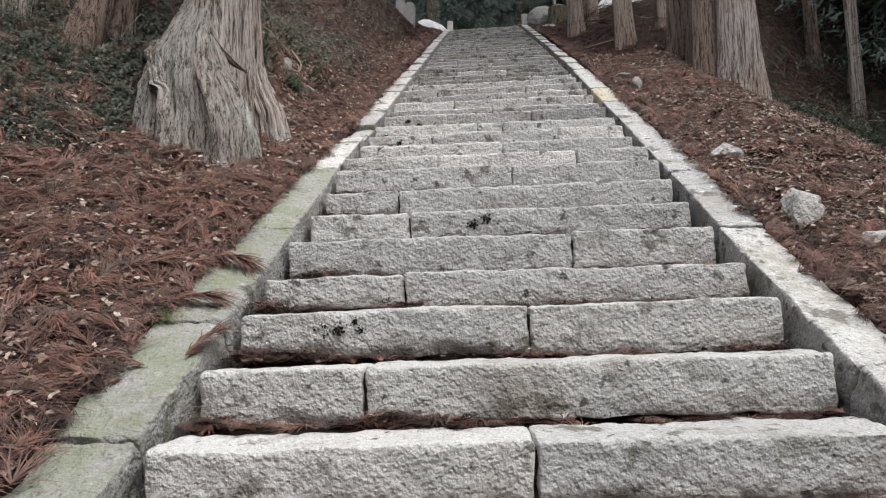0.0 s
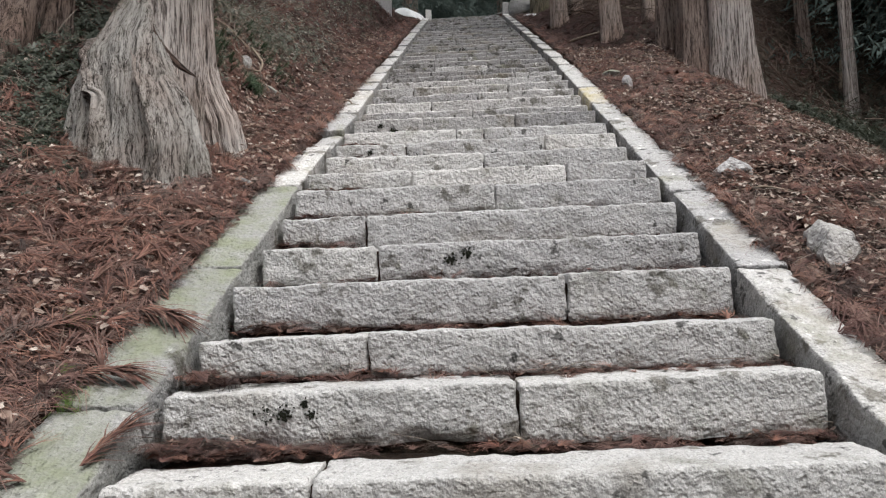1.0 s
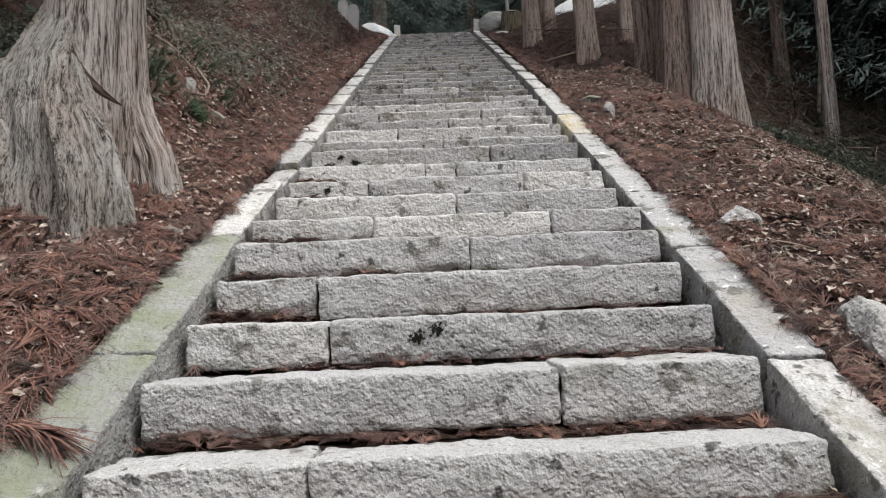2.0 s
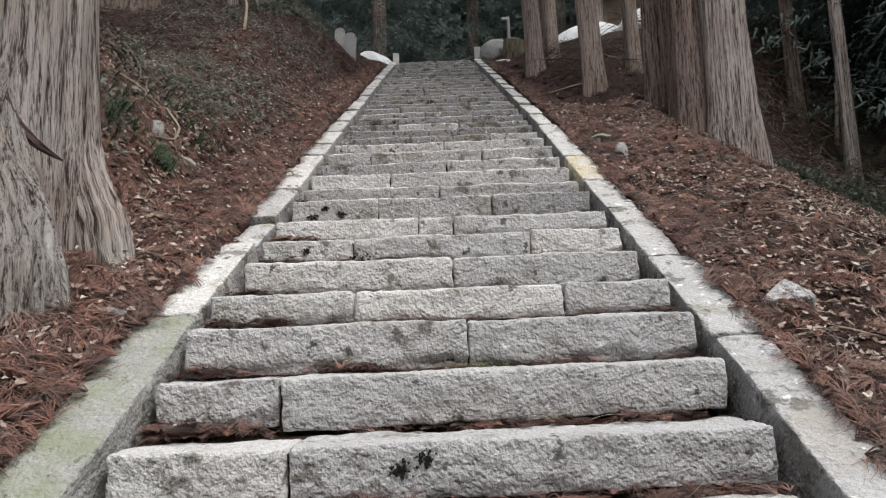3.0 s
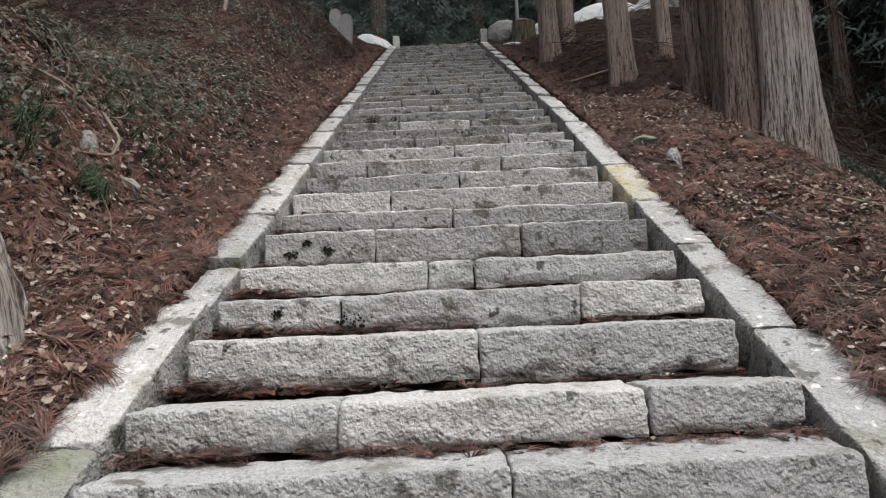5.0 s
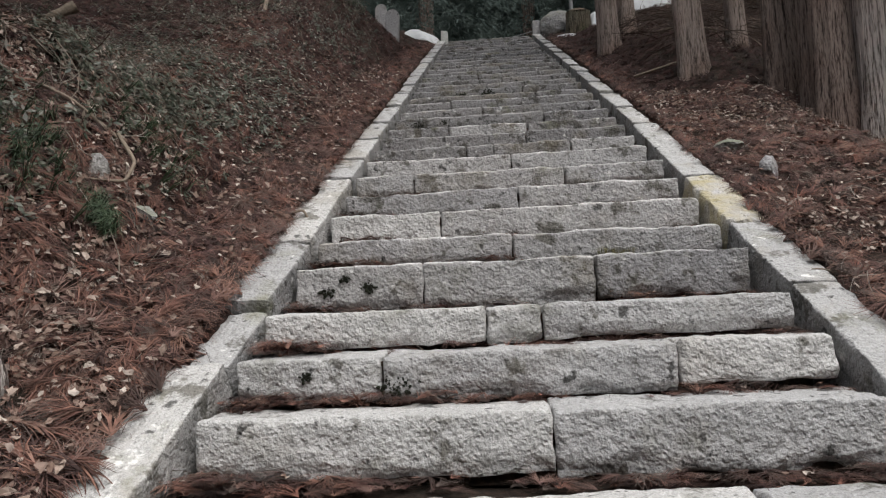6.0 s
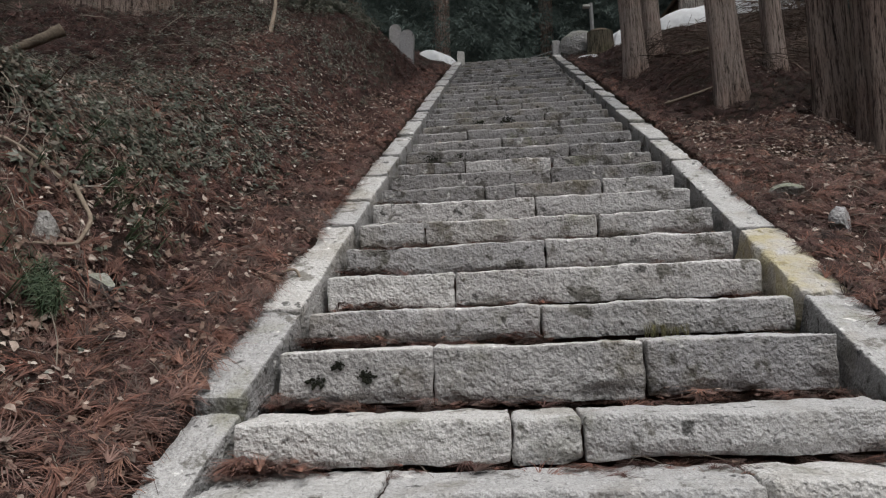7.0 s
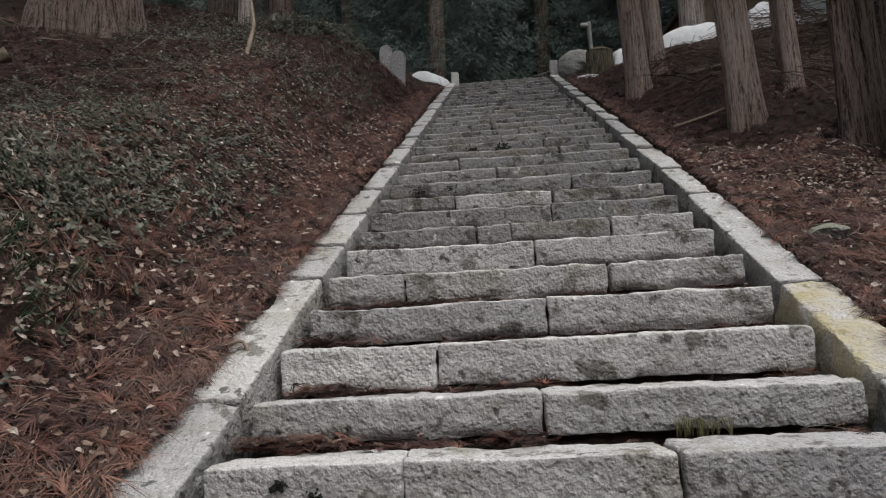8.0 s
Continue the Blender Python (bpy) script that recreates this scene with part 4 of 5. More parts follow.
cedar("big dark reddish cedar behind the front one", -3.25, 5.0, 0.17, 0.18, 12, BARK_RED, 14, "cedars beside the stairs", crown=2.6, drop=0.2, flare=0.8, flare_h=0.35, lobes=5, sides=120, rows=110, flute=0.03, lean=(0.30, 0.03))
cedar("leaning pale grey cedar at the edge of the wood", -3.95, 4.8, 0.17, 0.17, 7, BARK, 15, drop=0.2, flare=0.6, flare_h=0.5, lean=(0.30, 0.1), sides=90, rows=70)
cedar("dim cedar in the wood behind the bank", -5.4, 13.2, 0.25, 0.25, 14, BARK_RED, 25, "cedars on the bank", crown=3.4, flare=0.25)
cedar("dim cedar in the wood behind the bank", -4.6, 15.2, 0.22, 0.22, 14, BARK_RED, 26, "cedars on the bank", crown=3.4, flare=0.25)
cedar("brown cedar at the crest of the bank", -3.35, 14.6, 0.2, 0.2, 13, BARK_RED, 24, "cedars on the bank", crown=3.2, flare=0.25)
cedar("wide reddish cedar high on the bank", -4.54, 11.1, 0.46, 0.46, 13, BARK_RED, 21, "cedars on the bank", crown=3.8, flare=0.25)
cedar("slender pale sapling trunk on the bank", -3.14, 12.39, 0.085, 0.085, 5, BARK, 23, flare=0.1, sides=32, rows=24)
# right
cedar("massive cedar with pale grey stringy bark", 3.57, 8.55, 0.245, 0.26, 14, BARK, 31, "cedars beside the stairs", crown=1.2, flare=0.22, flare_h=0.6, flute=0.035, sides=150, rows=130)
cedar("brown stem grown against the massive cedar", 3.24, 8.85, 0.22, 0.25, 14, BARK_RED, 33, "cedars beside the stairs", crown=1.1, flare=0.2, flute=0.03, sides=120, rows=90)
cedar("dark brown stem behind the massive cedar", 3.05, 9.4, 0.16, 0.16, 14, BARK_RED, 34, "cedars beside the stairs", crown=1.1, flare=0.2)
for label, x, y, rad, mat, seed, lean in (("leaning brown cedar trunk on the slope", 2.46, 10.2, 0.155, BARK_SLIM, 41, (-0.06, 0)), ("brown cedar trunk near the top", 2.13, 13.0, 0.16, BARK_SLIM, 42, (-0.03, 0)),
                                          ("brown cedar trunk near the top", 2.62, 13.9, 0.17, BARK_SLIM, 43, (-0.03, 0)), ("slim brown trunk above the brushwood", 3.35, 11.2, 0.12, BARK_SLIM, 44, (-0.03, 0)),
                                          ("thin grey trunk standing in the hollow", 6.3, 10.8, 0.105, BARK, 45, (0, 0)), ("thin brown trunk in the hollow", 6.25, 12.0, 0.12, BARK_RED, 46, (0, 0)),
                                          ("grey trunk beyond the snow", 4.75, 18.8, 0.28, BARK, 47, (0, 0)), ("grey trunk beyond the snow", 6.9, 19.5, 0.28, BARK, 48, (0, 0))):
    cedar(label, x, y, rad, rad, 13, mat, seed, "slender trunks", crown=1.1 * (rad > 0.15 and y < 18), flare=0.18, flare_h=0.25, flute=0.007, sides=72, rows=60, lean=lean)

# far woods behind the top of the stairs, plus unseen rows added against low light
r = random.Random(3)
kinds = []
for s in (0, 1, 2):
    h = (17, 21, 14)[s]
    t = empty("conifer", pose(-300, 300 + 9 * s, 0), "tall dark conifer in the woods above the stairs and in the unseen rows added around", "tree", "far conifers")
    part("trunk", trunk_mesh("trunk", 0.28, 0.28, h, BARK_RED, 60 + s, sides=16, rows=14, flare=0.2), BARK_RED, t)
    part("crown", crown_mesh(60 + s, h, 0.08, 3.2, 2400), CONIFER, t, "dark drooping foliage")
    kinds.append(t)
spots = [(x + r.uniform(-1.3, 1.3), y + r.uniform(-1.5, 1.5)) for y in (26, 29, 33, 38, 44, 52, 62, 74, 88) for x in np.arange(-14 - 0.5 * y, 18 + 0.55 * y, 3.6 + (y - 26) * 0.05)]
# unseen trees behind the viewpoint, added to keep low sky light off the risers
spots += [(x + r.uniform(-1.2, 1.2), y + r.uniform(-1.2, 1.2)) for y in np.arange(-22, -6, 4.0) for x in np.arange(-22, 23, 3.8) if y < -9 or abs(x) > 4]
# side rows, mostly out of view, added to hold back sideways sky light
spots += [(side * (d + r.uniform(-1, 1)), y + r.uniform(-1.5, 1.5)) for y in np.arange(-5, 25, 3.6) for side, d in ((-1, 13.5), (1, 11.5), (1, 15.5))]
spots += [(9.3, 15.0), (12.5, 18.5), (10.5, 13.5), (8.9, 11.9)]
for i, (x, y) in enumerate(spots):
    m = pose(x, y, float(ground_z(x, y)) - 0.2, 0, 0, r.uniform(0, 360)) @ Matrix.Scale(1 + max(0, y - 36) * 0.018, 4)
    if i < 3:
        kinds[i].matrix_basis = m
    else:
        copy_thing(kinds[i % 3], m)


# ---- rocks, brushwood and small things ----
def boulder(name, label, x, y, size, material, seed, sink=0.3, z=None, category="rock", facets=10, turn=0.0):
    """A weathered stone with flat broken faces, half sunk in the ground."""
    bm = bmesh.new()
    bmesh.ops.create_icosphere(bm, subdivisions=4, radius=1.0)
    shift = Vector((seed * 2.3, seed * 5.1, seed))
    cuts = [(Vector((noise.noise(shift + Vector((k, 0, 0)) * 3.3), noise.noise(shift + Vector((0, k, 0)) * 3.7), noise.noise(shift + Vector((0, 0, k)) * 4.1))).normalized(), 0.55 + 0.25 * abs(noise.noise(shift * k))) for k in range(1, facets)]
    for v in bm.verts:
        for n, d in cuts:
            over = v.co.dot(n) - d
            if over > 0:
                v.co -= n * over * 0.97
        v.co += v.co.normalized() * (0.06 * noise.noise(v.co * 3 + shift) + 0.03 * noise.noise(v.co * 9 + shift))
        v.co = Vector([v.co[k] * size[k] / 2 for k in range(3)])
    for f in bm.faces:
        f.smooth = False
    me = bpy.data.meshes.new(name)
    bm.to_mesh(me)
    bm.free()
    me.materials.append(material)
    ob = new(name, me)
    ob.matrix_basis = pose(x, y, (float(ground_z(x, y)) if z is None else z) + size[2] * (0.5 - sink), 0, 0, turn)
    return tagged(ob, label, category)


boulder("rock", "pale angular rock lying in the needles", 1.75, 4.24, (0.26, 0.22, 0.24), PALE_ROCK, 31, 0.4, facets=20)
boulder("rock", "white broken rock with a pointed top", 1.71, 3.10, (0.30, 0.60, 0.44), ROCK, 14, 0.48, turn=-14, facets=22)
boulder("rock", "pale stone beside the kerb slope", 1.92, 2.75, (0.2, 0.22, 0.13), PALE_ROCK, 12)
boulder("rock", "small upright pale stone", 1.83, 6.95, (0.12, 0.13, 0.2), PALE_ROCK, 5, 0.25)
boulder("rock", "low mossy yellow-green stone", 1.80, 7.5, (0.24, 0.2, 0.15), ROCK_MOSSY, 6, 0.4)
boulder("rock", "small pale stone in the litter", 1.72, 5.55, (0.09, 0.08, 0.06), ROCK, 7)
boulder("rock", "small brown stone against the kerb", -1.30, 4.18, (0.14, 0.12, 0.11), ROCK_MOSSY, 9, 0.3)
boulder("rock", "grey stone showing through the bank", -1.60, 5.90, (0.16, 0.14, 0.16), ROCK_MOSSY, 10, 0.45)
boulder("rock", "grey stone showing through the bank", -1.78, 5.82, (0.2, 0.16, 0.18), ROCK_MOSSY, 15, 0.45)


def branch(label, path, r0, r1, material=TWIGS, seed=1):
    """A fallen branch along ground places (x, y, height over ground)."""
    pts = [(x, y, float(ground_z(x, y)) + h) for x, y, h in path]
    ob = new("fallen_branch", swept("fallen_branch", pts, np.linspace(r0, r1, len(pts)), material, 8, 0.12, seed, 30))
    return tagged(ob, label, "branch", "fallen branches")


PALE_WOOD = plain("bare_pale_wood", (0.30, 0.24, 0.185), 0.8, 40, 0.35)
branch("bare pale branch arching over the bank", [(-2.15, 5.75, 0.05), (-1.95, 5.88, 0.12), (-1.80, 6.05, 0.06)], 0.007, 0.012, PALE_WOOD)
branch("curved bare branch lying on the bank", [(-1.78, 6.0, 0.12), (-1.66, 5.95, 0.16), (-1.66, 5.85, 0.10), (-1.80, 5.70, 0.05)], 0.011, 0.006, PALE_WOOD)
branch("broken stick lying on the kerb", [(-1.12, 6.55, 0.03), (-0.98, 6.62, 0.06), (-0.83, 6.55, 0.08)], 0.006, 0.009, PALE_WOOD)
branch("broken pale branch on the bank", [(-3.95, 8.4, 0.05), (-3.8, 8.5, 0.15), (-3.6, 8.6, 0.3)], 0.03, 0.05, PALE_WOOD)
branch("long thin stick on the slope", [(2.5, 6.4, 0.03), (2.75, 6.05, 0.06), (2.95, 5.7, 0.03)], 0.012, 0.008, PALE_WOOD)
branch("long thin stick on the slope", [(2.3, 5.6, 0.03), (2.6, 5.25, 0.05), (2.75, 5.0, 0.03)], 0.008, 0.006, PALE_WOOD)
branch("stick lying by the rocks", [(1.62, 3.95, 0.02), (1.85, 4.0, 0.03), (2.1, 3.85, 0.03)], 0.008, 0.006, PALE_WOOD)
branch("thin bare twig caught on the kerb", [(1.25, 5.75, 0.10), (1.45, 5.72, 0.06), (1.7, 5.6, 0.03)], 0.004, 0.006, PALE_WOOD)
branch("crooked dead stick leaning on the bank", [(-2.45, 10.6, 0.02), (-2.55, 11.1, 0.35), (-2.8, 11.5, 0.9)], 0.025, 0.015, PALE_WOOD)
branch("dead stick on the upper slope", [(2.9, 13.2, 0.05), (3.3, 13.0, 0.12), (3.6, 12.6, 0.05)], 0.03, 0.02, PALE_WOOD)
branch("dead stick on the upper slope", [(1.9, 10.6, 0.04), (2.2, 10.55, 0.08), (2.45, 10.75, 0.05)], 0.016, 0.012, PALE_WOOD)
branch("pale dead branch rising from the hollow", [(6.6, 11.6, 0.2), (6.9, 11.9, 1.2), (7.3, 12.3, 2.4)], 0.03, 0.02, PALE_WOOD)

# brushwood in the hollow and at the top of the right slope
def brush(label, n, area, seed, size, lean, keep, material=TWIGS):
    x, y = cast(n, *area, seed, keep)
    r = rng(seed + 1)
    p = np.stack([x, y, ground_z(x, y) + r.uniform(0.05, 0.45, len(x)) * size[1] * 0.5], 1)
    f = ground_frames(x, y) @ turn_z(r.uniform(0, 6.28, len(x))) @ turn_x(r.normal(0, lean, len(x)))
    return tagged(strewn("brushwood", TWIG_SHAPES, p, f, r.uniform(*size, len(x)), seed + 2, material), label, "brushwood", kind="stuff")


brush("tangled brown brushwood filling the hollow", 3200, (4.6, 11, 9.0, 16.5), 300, (0.3, 1.1), 0.6, lambda x, y: 0.9 + 0 * x, BRUSHWOOD)
brush("heaps of dead branches under the trunks", 1500, (2.3, 7.5, 10.8, 15.2), 310, (0.25, 0.9), 0.35, lambda x, y: 0.9 + 0 * x, BRUSHWOOD)
brush("dead twigs standing in the bank", 700, (-5.5, -1.5, 5, 14), 320, (0.15, 0.5), 0.5, lambda x, y: on_bank(x, y))


brush("pale leafless stems tangled at the foot of the bank", 300, (-2.4, -1.75, 5.6, 7.4), 330, (0.10, 0.32), 0.5, lambda x, y: 0.9 + 0 * x, PALE_STALKS)


def clumped(name, label, category, shapes, material, spots, seed, size, kind="stuff"):
    """Shoots massed round a few spots: x, y, spread, number."""
    r = rng(seed)
    x = np.concatenate([r.normal(a, s, n) for a, b, s, n in spots])
    y = np.concatenate([r.normal(b, s, n) for a, b, s, n in spots])
    h = np.concatenate([np.abs(r.normal(0, s * 0.5, n)) for a, b, s, n in spots])
    p = np.stack([x, y, ground_z(x, y) + h * 0.8], 1)
    return tagged(strewn(name, shapes, p, ground_frames(x, y), r.uniform(*size, len(x)), seed + 1, material), label, category, kind=kind)


clumped("evergreen_bush", "dusty evergreen bush growing between the cedars", "bush", SHOOTS, BUSH, [(-2.62, 5.1, 0.13, 520), (-2.78, 4.7, 0.12, 260), (-2.62, 4.4, 0.10, 220), (-3.3, 4.45, 0.22, 320), (-3.9, 4.6, 0.3, 260), (-3.1, 3.9, 0.2, 120)], 400, (0.05, 0.11))
clumped("evergreen_bush", "glossy evergreen bush beside the massive cedar", "bush", SHOOTS, BUSH, [(4.25, 8.6, 0.16, 200), (4.6, 8.2, 0.2, 160), (5.2, 8.4, 0.3, 260), (4.3, 7.6, 0.25, 90), (5.8, 9.4, 0.4, 300), (6.8, 11.0, 0.6, 400)], 410, (0.08, 0.18))
clumped("evergreen_bush", "pale-tipped evergreen bush on the crest of the bank", "bush", SHOOTS, GREEN, [(-2.23, 12.9, 0.16, 260), (-2.6, 12.6, 0.22, 240), (-2.0, 13.4, 0.14, 120)], 405, (0.08, 0.17))
clumped("evergreen_bush", "dusty leafy sprays hanging over the foot of the bank", "bush", SHOOTS, GREEN, [(-1.95, 6.75, 0.16, 300), (-2.15, 6.2, 0.14, 160), (-1.85, 7.3, 0.18, 110), (-2.3, 7.9, 0.25, 160), (-2.1, 5.5, 0.10, 90)], 407, (0.05, 0.12))
blades = [joined([ribbon([(0, 0, 0), (0.1 * math.cos(a) * k, 0.1 * math.sin(a) * k, 0.6), (0.38 * math.cos(a) * k, 0.38 * math.sin(a) * k, 0.8 - 0.3 * k)], 0.012) for a, k in ((0, 1), (0.8, 0.6), (1.7, 1.2), (2.6, 0.8), (3.5, 1.1), (4.3, 0.7), (5.2, 1.2), (5.8, 0.5))])]
DARK_GRASS = scattered("dark_grass", (0.03, 0.055, 0.028), (0.055, 0.085, 0.045), (0.08, 0.11, 0.06), rough=0.6)
clumped("grass_tuft", "dark green tuft of fine grass at the foot of the bank", "grass", blades, DARK_GRASS, [(-1.70, 5.66, 0.035, 60)], 420, (0.12, 0.2))
clumped("grass_tuft", "grey-green grass drooping on the bank", "grass", blades, DARK_GRASS, [(-2.02, 5.55, 0.10, 60), (-1.75, 6.25, 0.12, 40)], 430, (0.1, 0.22))
clumped("fresh_sprigs", "green cedar sprigs fallen by the kerb", "fallen sprigs", SPRIGS, GRASS, [(-1.25, 2.24, 0.045, 8), (-1.41, 2.56, 0.03, 9), (-1.10, 2.32, 0.03, 5)], 440, (0.08, 0.16))
DRY_GRASS = scattered("dry_grass", (0.16, 0.14, 0.07), (0.22, 0.20, 0.11), (0.11, 0.12, 0.05))
P = np.array([(0.72 + q.gauss(0, 0.045), NOSE[16].y - q.uniform(0.0, 0.04), NOSE[15].z + 0.005) for q in [random.Random(k) for k in range(26)]])
tagged(strewn("grass_tuft", blades, P, np.broadcast_to(np.eye(3), (26, 3, 3)), np.random.default_rng(2).uniform(0.06, 0.12, 26), 19, DRY_GRASS), "dry mossy grass tuft growing from a tread", "grass", kind="stuff")
P = np.array([(r.uniform(0.18, 0.44), NOSE[10].y - r.uniform(0.0, 0.05), NOSE[9].z + 0.0) for r in [random.Random(k) for k in range(60)]])
tagged(strewn("moss_tuft", SHOOTS, P, np.broadcast_to(np.eye(3), (60, 3, 3)), np.random.default_rng(1).uniform(0.02, 0.045, 60), 9, GRASS), "bright green moss tuft on a tread", "moss", kind="stuff")
clumped("yellow_leaf", "ochre fallen leaf lying beside the kerb", "leaf", LEAF_SHAPES, plain("ochre_leaf", (0.42, 0.22, 0.04)), [(-1.26, 4.75, 0.004, 1)], 450, (0.1, 0.11), "")

# fronds fallen across the kerb
for label, x, along, turn, size in (("withered grey-red cedar frond lying across the kerb", -1.14, 3.05, 70, 0.40), ("red-brown cedar frond hanging over the inner edge of the kerb", -1.0, 2.3, 160, 0.28), ("half-green cedar frond lying across the kerb", -1.16, 2.64, 95, 0.34)):
    q = up_slope(x, along, 0.005)
    pieces = joined([(v * np.array([1, 1, 0.7]), f) for v, f in FOXTAILS[:3]])
    ob = new("fallen_frond", mesh_of("fallen_frond", pieces[0] * size, pieces[1], FROND, smooth=False))
    ob.matrix_basis = pose(*q, SLOPE, 0, 0) @ pose(0, 0, 0, 0, 0, turn + 180)
    tagged(ob, label, "frond", "fallen fronds")


def moss_patch(label, row, x, low, size, seed):
    """Crusty moss grown on the front of a step: many small ragged cushions, thick in the middle."""
    r = random.Random(seed)
    v, f = [], []
    for _ in range(int(26 + size * 500)):
        cx, cz, rad = r.gauss(0, size * 0.55), r.gauss(0, size * 0.38), r.uniform(0.002, 0.006) + size * r.uniform(0, 0.12)
        s0, n = len(v), 8
        v.append((cx, -rad * 0.35, cz))
        for i in range(n):
            a, e = 2 * math.pi * i / n, rad * r.uniform(0.5, 1.4)
            v.append((cx + math.cos(a) * e, 0.010, cz + math.sin(a) * e))
        f += [(s0, s0 + 1 + i, s0 + 1 + (i + 1) % n) for i in range(n)]
    ob = new("moss_patch", mesh_of("moss_patch", v, f, DARK_MOSS))
    nose = NOSE[row]
    ob.matrix_basis = pose(x, nose.y - 0.006, nose.z - low + 0.0175 * x, -3, 0, 0)
    return tagged(ob, label, "moss", kind="stuff")


DARK_MOSS = plain("black_green_moss", (0.035, 0.038, 0.026), 0.95, 90, 0.6, 0.01)
for label, spots in (("blackish moss crust on the front of a step", ((5, -0.62, 0.075, 0.035), (5, -0.56, 0.07, 0.028), (5, -0.49, 0.045, 0.012), (5, -0.465, 0.08, 0.016), (13, -0.30, 0.12, 0.05), (13, -0.62, 0.07, 0.02), (8, 0.08, 0.055, 0.03), (8, 0.0, 0.09, 0.03))),
                     ("dark damp moss along a step's worn lower edge", ((15, -0.62, 0.06, 0.025), (15, -0.50, 0.10, 0.03), (15, -0.70, 0.12, 0.03), (20, -0.70, 0.06, 0.04), (24, -0.50, 0.07, 0.06), (24, -0.25, 0.05, 0.05), (24, 0.15, 0.08, 0.06), (28, -0.1, 0.08, 0.07), (28, 0.2, 0.06, 0.06)))):
    for k, (row, x, low, size) in enumerate(spots):
        moss_patch(label, row, x, low, size, row * 1.3 + k)

# ---- at the top of the stairs ----
def standing_stone(label, x, y, z, w, d, h, seed, material, name="stone_slab", category="stone", turn=0.0, r=0.05, lean=0.0):
    ob = new(name, hewn(name, w, d, h, material, seed, 0.04, r, 0.012))
    ob.matrix_basis = pose(x, y, z + h / 2 - 0.08, lean, 0, turn)
    return tagged(ob, label, category)


def round_topped(label, x, y, w, d, h, turn=0.0):
    """An upright slab whose head is a low arch."""
    bm = bmesh.new()
    head = [(w / 2 * math.cos(a), h - 0.35 * w + 0.5 * w * math.sin(a)) for a in np.linspace(0, math.pi, 15)]
    ring = [bm.verts.new((px, -d / 2, pz)) for px, pz in [(-w / 2, -0.15), (w / 2, -0.15)] + head]
    face = bm.faces.new(ring)
    out = bmesh.ops.extrude_face_region(bm, geom=[face])
    bmesh.ops.translate(bm, vec=(0, d, 0), verts=[v for v in out["geom"] if isinstance(v, bmesh.types.BMVert)])
    bmesh.ops.bevel(bm, geom=bm.edges[:], offset=0.012, segments=2, affect="EDGES")
    bmesh.ops.recalc_face_normals(bm, faces=bm.faces[:])
    me = bpy.data.meshes.new("stone_slab")
    bm.to_mesh(me)
    bm.free()
    me.materials.append(ROCK)
    ob = new("stone_slab", me)
    ob.matrix_basis = pose(x, y, float(ground_z(x, y)), 0, 2, turn)
    return tagged(ob, label, "stone", "memorial slabs")


round_topped("round-topped grey memorial slab on the bank", -1.66, 15.2, 0.22, 0.13, 0.42, 8)
round_topped("round-topped pale memorial slab on the bank", -1.42, 14.98, 0.25, 0.13, 0.48, -5)
standing_stone("short white square post at the head of the stairs", -0.52, TOP.y + 0.05, TOP.z, 0.14, 0.12, 0.30, 7, WHITE, "stone_post", "post", r=0.01)
standing_stone("small dim stone post beside the kerb", 1.42, TOP.y + 0.35, TOP.z, 0.15, 0.14, 0.55, 8, ROCK, "stone_post", "post", r=0.015)
boulder("boulder", "rounded grey boulder at the head of the stairs", 1.90, 16.95, (0.84, 0.6, 0.74), ROCK_MOSSY, 20, 0.15, TOP.z + 0.02, facets=2)
STUMP_BARK = bark("mossy_stump", (0.10, 0.085, 0.06), (0.20, 0.175, 0.13), 0.75, 1.6, 1.2)
stump = empty("tree_stump", pose(2.22, 16.5, float(ground_z(2.22, 16.5)) - 0.12), "broad mossy cut stump with a reddish rim", "stump")
part("stump_body", trunk_mesh("stump_body", 0.24, 0.22, 0.5, STUMP_BARK, 71, flare=0.15, flare_h=0.2, flute=0.015, sides=72, rows=24), STUMP_BARK, stump)
bm = bmesh.new()
bmesh.ops.create_cone(bm, cap_ends=True, segments=40, radius1=0.23, radius2=0.20, depth=0.05, matrix=Matrix.Translation((0, 0, 0.5)))
part("cut_top", bm, CUT_WOOD, stump, "reddish weathered cut top")
pole = empty("lamp_pole", pose(2.34, 18.0, TOP.z), "thin grey pole with a small white lamp", "pole")
part("shaft", swept("shaft", [(0, 0, -0.3), (0, 0, 1), (-0.02, 0, 1.75)], [0.045, 0.045, 0.045], METAL, 12, 0.0, 1, 6), METAL, pole)
bm = bmesh.new()
bmesh.ops.create_cube(bm, size=1, matrix=Matrix.LocRotScale((-0.12, -0.02, 1.68), None, (0.16, 0.1, 0.07)))
bmesh.ops.bevel(bm, geom=bm.edges[:], offset=0.015, segments=2, affect="EDGES")
part("lamp_head", bm, WHITE, pole, "white lamp head")
tagged(new("cable", swept("cable", [(-9, 19.5, TOP.z + 0.1), (-1, 18.6, TOP.z + 0.28), (2.34, 18.05, TOP.z + 0.95), (9, 18, TOP.z + 2.2)], [0.012] * 4, METAL, 6, 0.0, 1, 40)), "thin dark cable strung behind the stairs", "cable")


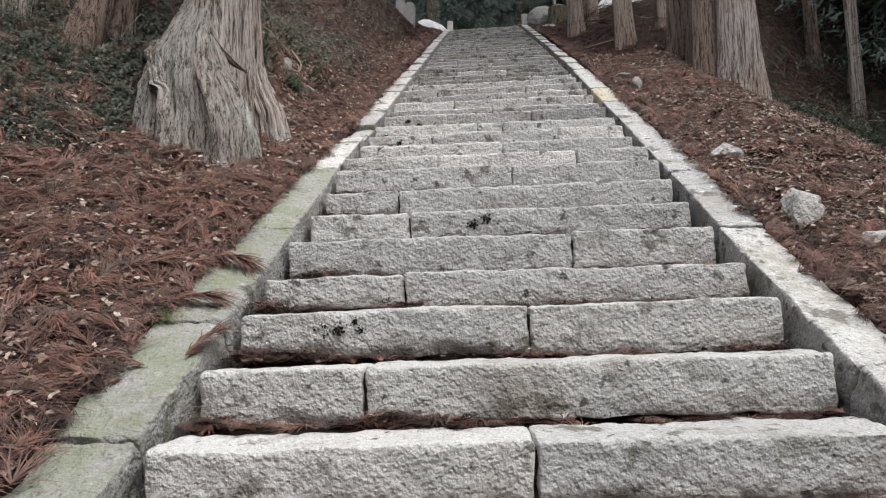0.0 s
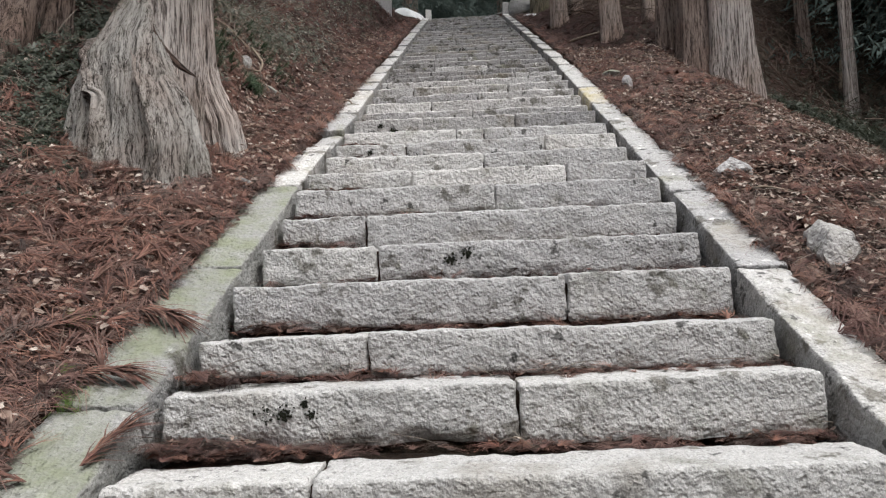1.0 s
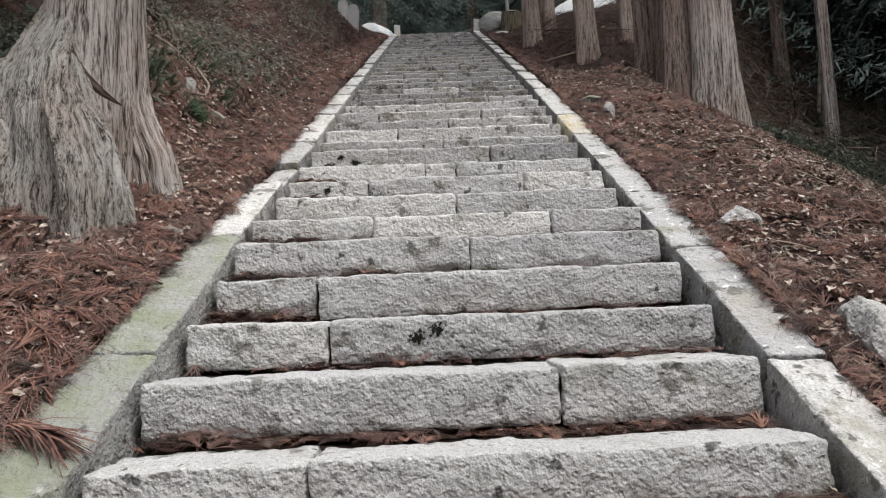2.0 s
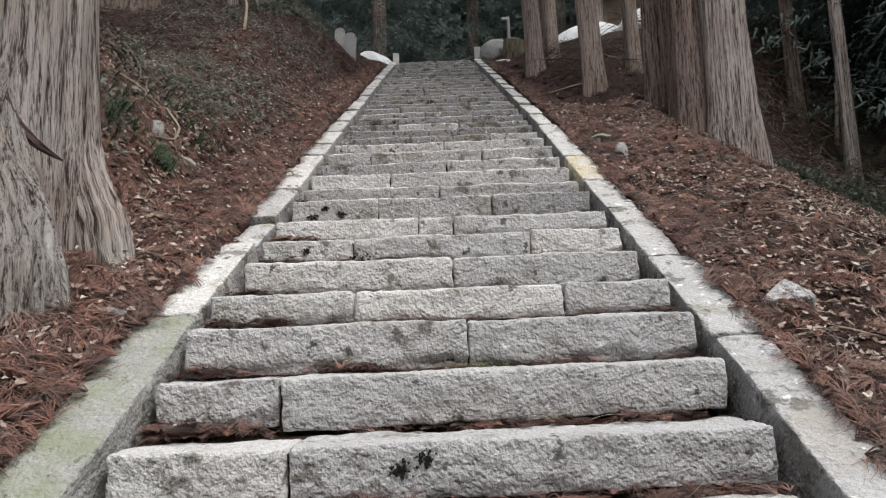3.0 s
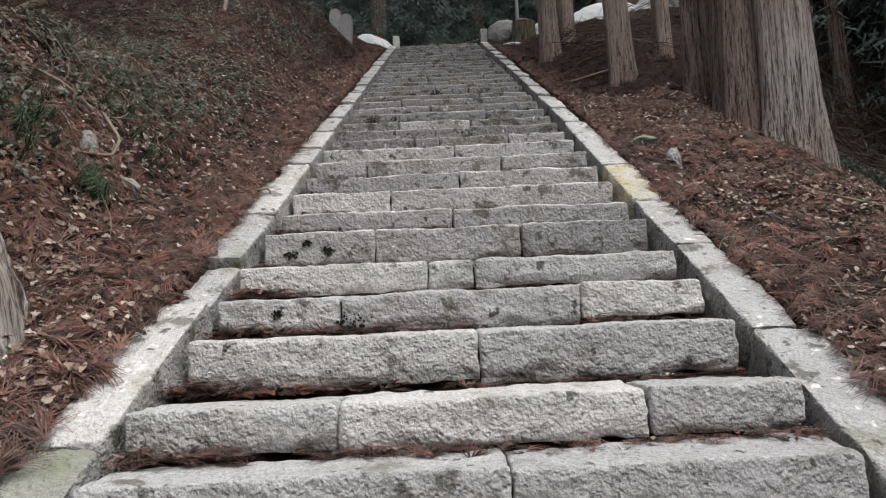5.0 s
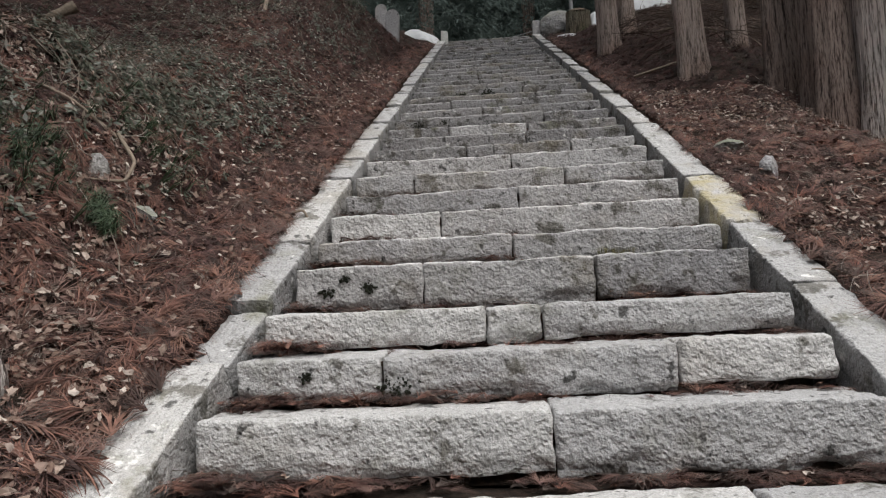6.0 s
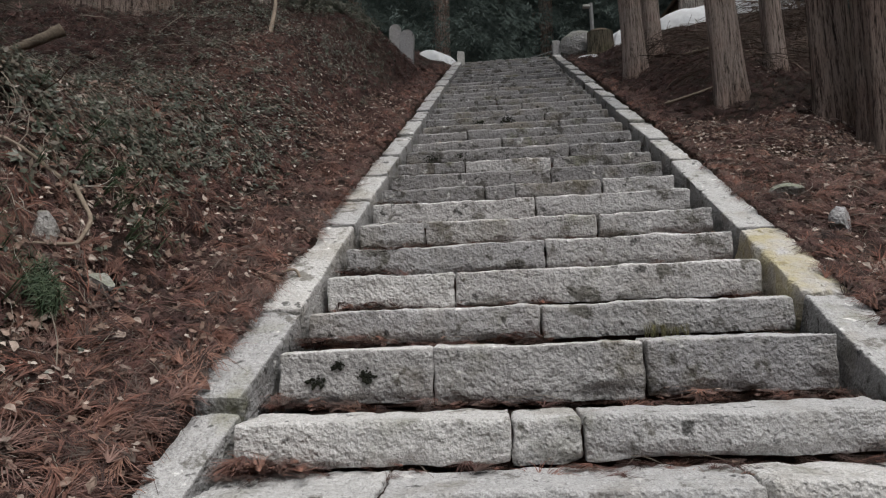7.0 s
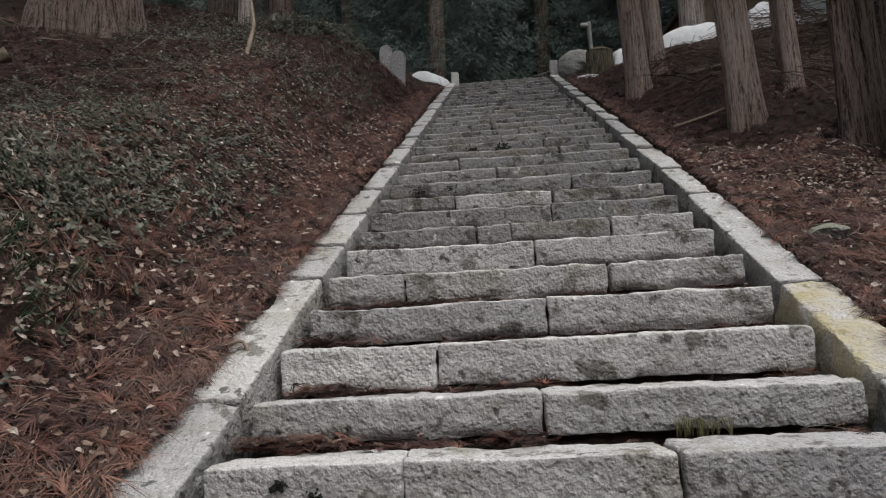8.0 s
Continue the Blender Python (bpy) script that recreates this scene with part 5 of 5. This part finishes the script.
def snow_patch(label, x, y, w, d, h, seed, z=None, turn=0.0):
    """A low melting drift with a scalloped edge."""
    n, rings = 48, 9
    v, f = [], []
    z0 = float(ground_z(x, y)) if z is None else z
    for k in range(rings):
        q = k / (rings - 1)
        for i in range(n):
            a = 2 * math.pi * i / n
            e = 1 + 0.25 * noise.noise(Vector((math.cos(a) * 2, math.sin(a) * 2, seed))) + 0.12 * noise.noise(Vector((math.cos(a) * 6, math.sin(a) * 6, seed)))
            px, py = math.cos(a) * w / 2 * q * e, math.sin(a) * d / 2 * q * e
            top = h * (1 - q ** 2.2) * (1 + 0.3 * noise.noise(Vector((px * 3, py * 3, seed)))) - 0.05 * q - 0.45 * q ** 7
            v.append((px, py, top))
    for k in range(rings - 1):
        for i in range(n):
            f.append((k * n + i, (k + 1) * n + i, (k + 1) * n + (i + 1) % n, k * n + (i + 1) % n))
    ob = new("snow_patch", mesh_of("snow_patch", v, f, SNOW))
    ob.matrix_basis = pose(x, y, z0, 0, 0, turn)
    return tagged(ob, label, "snow", "melting snow patches")


snow_patch("melting snow drift beside the head of the stairs", -1.10, 16.7, 1.2, 0.9, 0.24, 2, TOP.z + 0.01)
snow_patch("thin strip of old snow behind the stump", 1.95, 16.1, 0.8, 0.25, 0.06, 3)
snow_patch("melting snow under the trunks", 2.72, 16.6, 0.75, 0.6, 0.24, 4)
snow_patch("long bank of melting snow", 4.2, 16.9, 2.1, 0.8, 0.26, 5, None, -10)
snow_patch("high heap of cleared snow beside the hollow", 5.3, 16.3, 1.5, 0.8, 0.42, 6, None, -8)


def box(w, d, h, at, bevel=0.01, turn=None):
    bm = bmesh.new()
    bmesh.ops.create_cube(bm, size=1, matrix=Matrix.LocRotScale(at, turn, (w, d, h)))
    bmesh.ops.bevel(bm, geom=bm.edges[:], offset=bevel, segments=1, affect="EDGES")
    return bm


def shed(label, x, y, w, d, h, wall, roof, pitch, turn):
    """A low outbuilding: walls, boards at the corners, two roof slopes with an edge board."""
    thing = empty("outbuilding", pose(x, y, float(ground_z(x, y)) - 0.25, 0, 0, turn), label, "building")
    part("wall", box(w, d, h, (0, 0, h / 2)), wall, thing)
    for side in (-1, 1):
        lean = Euler((0, side * radians(pitch), 0))
        span = w / 2 / math.cos(radians(pitch)) + 0.25
        slope = part("roof_slope", box(span, d + 0.6, 0.08, (side * (w / 4 + 0.06), 0, h + math.tan(radians(pitch)) * w / 4 + 0.02), 0.01, lean), roof, thing)
        part("edge_board", box(span, 0.05, 0.16, (side * (w / 4 + 0.06), -d / 2 - 0.32, h + math.tan(radians(pitch)) * w / 4 + 0.02), 0.01, lean), RED_PAINT, thing, "faded red edge board")
        part("corner_post", box(0.12, 0.12, h, (side * w / 2, -d / 2, h / 2)), CUT_WOOD, thing)
    return thing


shed("weathered wooden outbuilding with faded red roof edge", 6.9, 22.6, 2.6, 2.4, 2.0, CUT_WOOD, CUT_WOOD, 34, 6)
shed("pale plastered building beyond the trees", 10.0, 23.0, 3.4, 3, 4.2, PLASTER, METAL, 25, -4)


# ---- wooded hillside far behind everything ----
def hillside(x0, x1, y, tall, seed):
    """A far steep slope under trees, its crest uneven with tree tops."""
    n, m = 160, 24
    U, W = np.meshgrid(np.linspace(0, 1, n), np.linspace(0, 1, m))
    X = x0 + (x1 - x0) * U
    crest = tall * (1 + 0.12 * np.sin(U * 9 + seed) + 0.06 * np.sin(U * 41) + 0.05 * np.sin(U * 97 + 2))
    Z = W * crest + 4
    Y = y + 26 * W + 5 * bumps(X * 0.2, Z * 0.2, 1, seed) - 40 * np.abs(U - 0.5) ** 2
    i, j = np.arange(m - 1)[:, None] * n, np.arange(n - 1)
    a = (i + j).ravel()
    ob = new("backdrop", mesh_of("backdrop", np.stack([X, Y, Z], -1).reshape(-1, 3), np.stack([a, a + 1, a + n + 1, a + n], 1), HILL))
    return tagged(ob, "dim grey-green wooded hillside far behind the stairs", "hillside", kind="structure")


HILL = plain("far_wooded_hillside", (0.075, 0.095, 0.088), 0.95, 0.9, 0.5, 0.6)
hillside(-130, 150, 112, 62, 3)
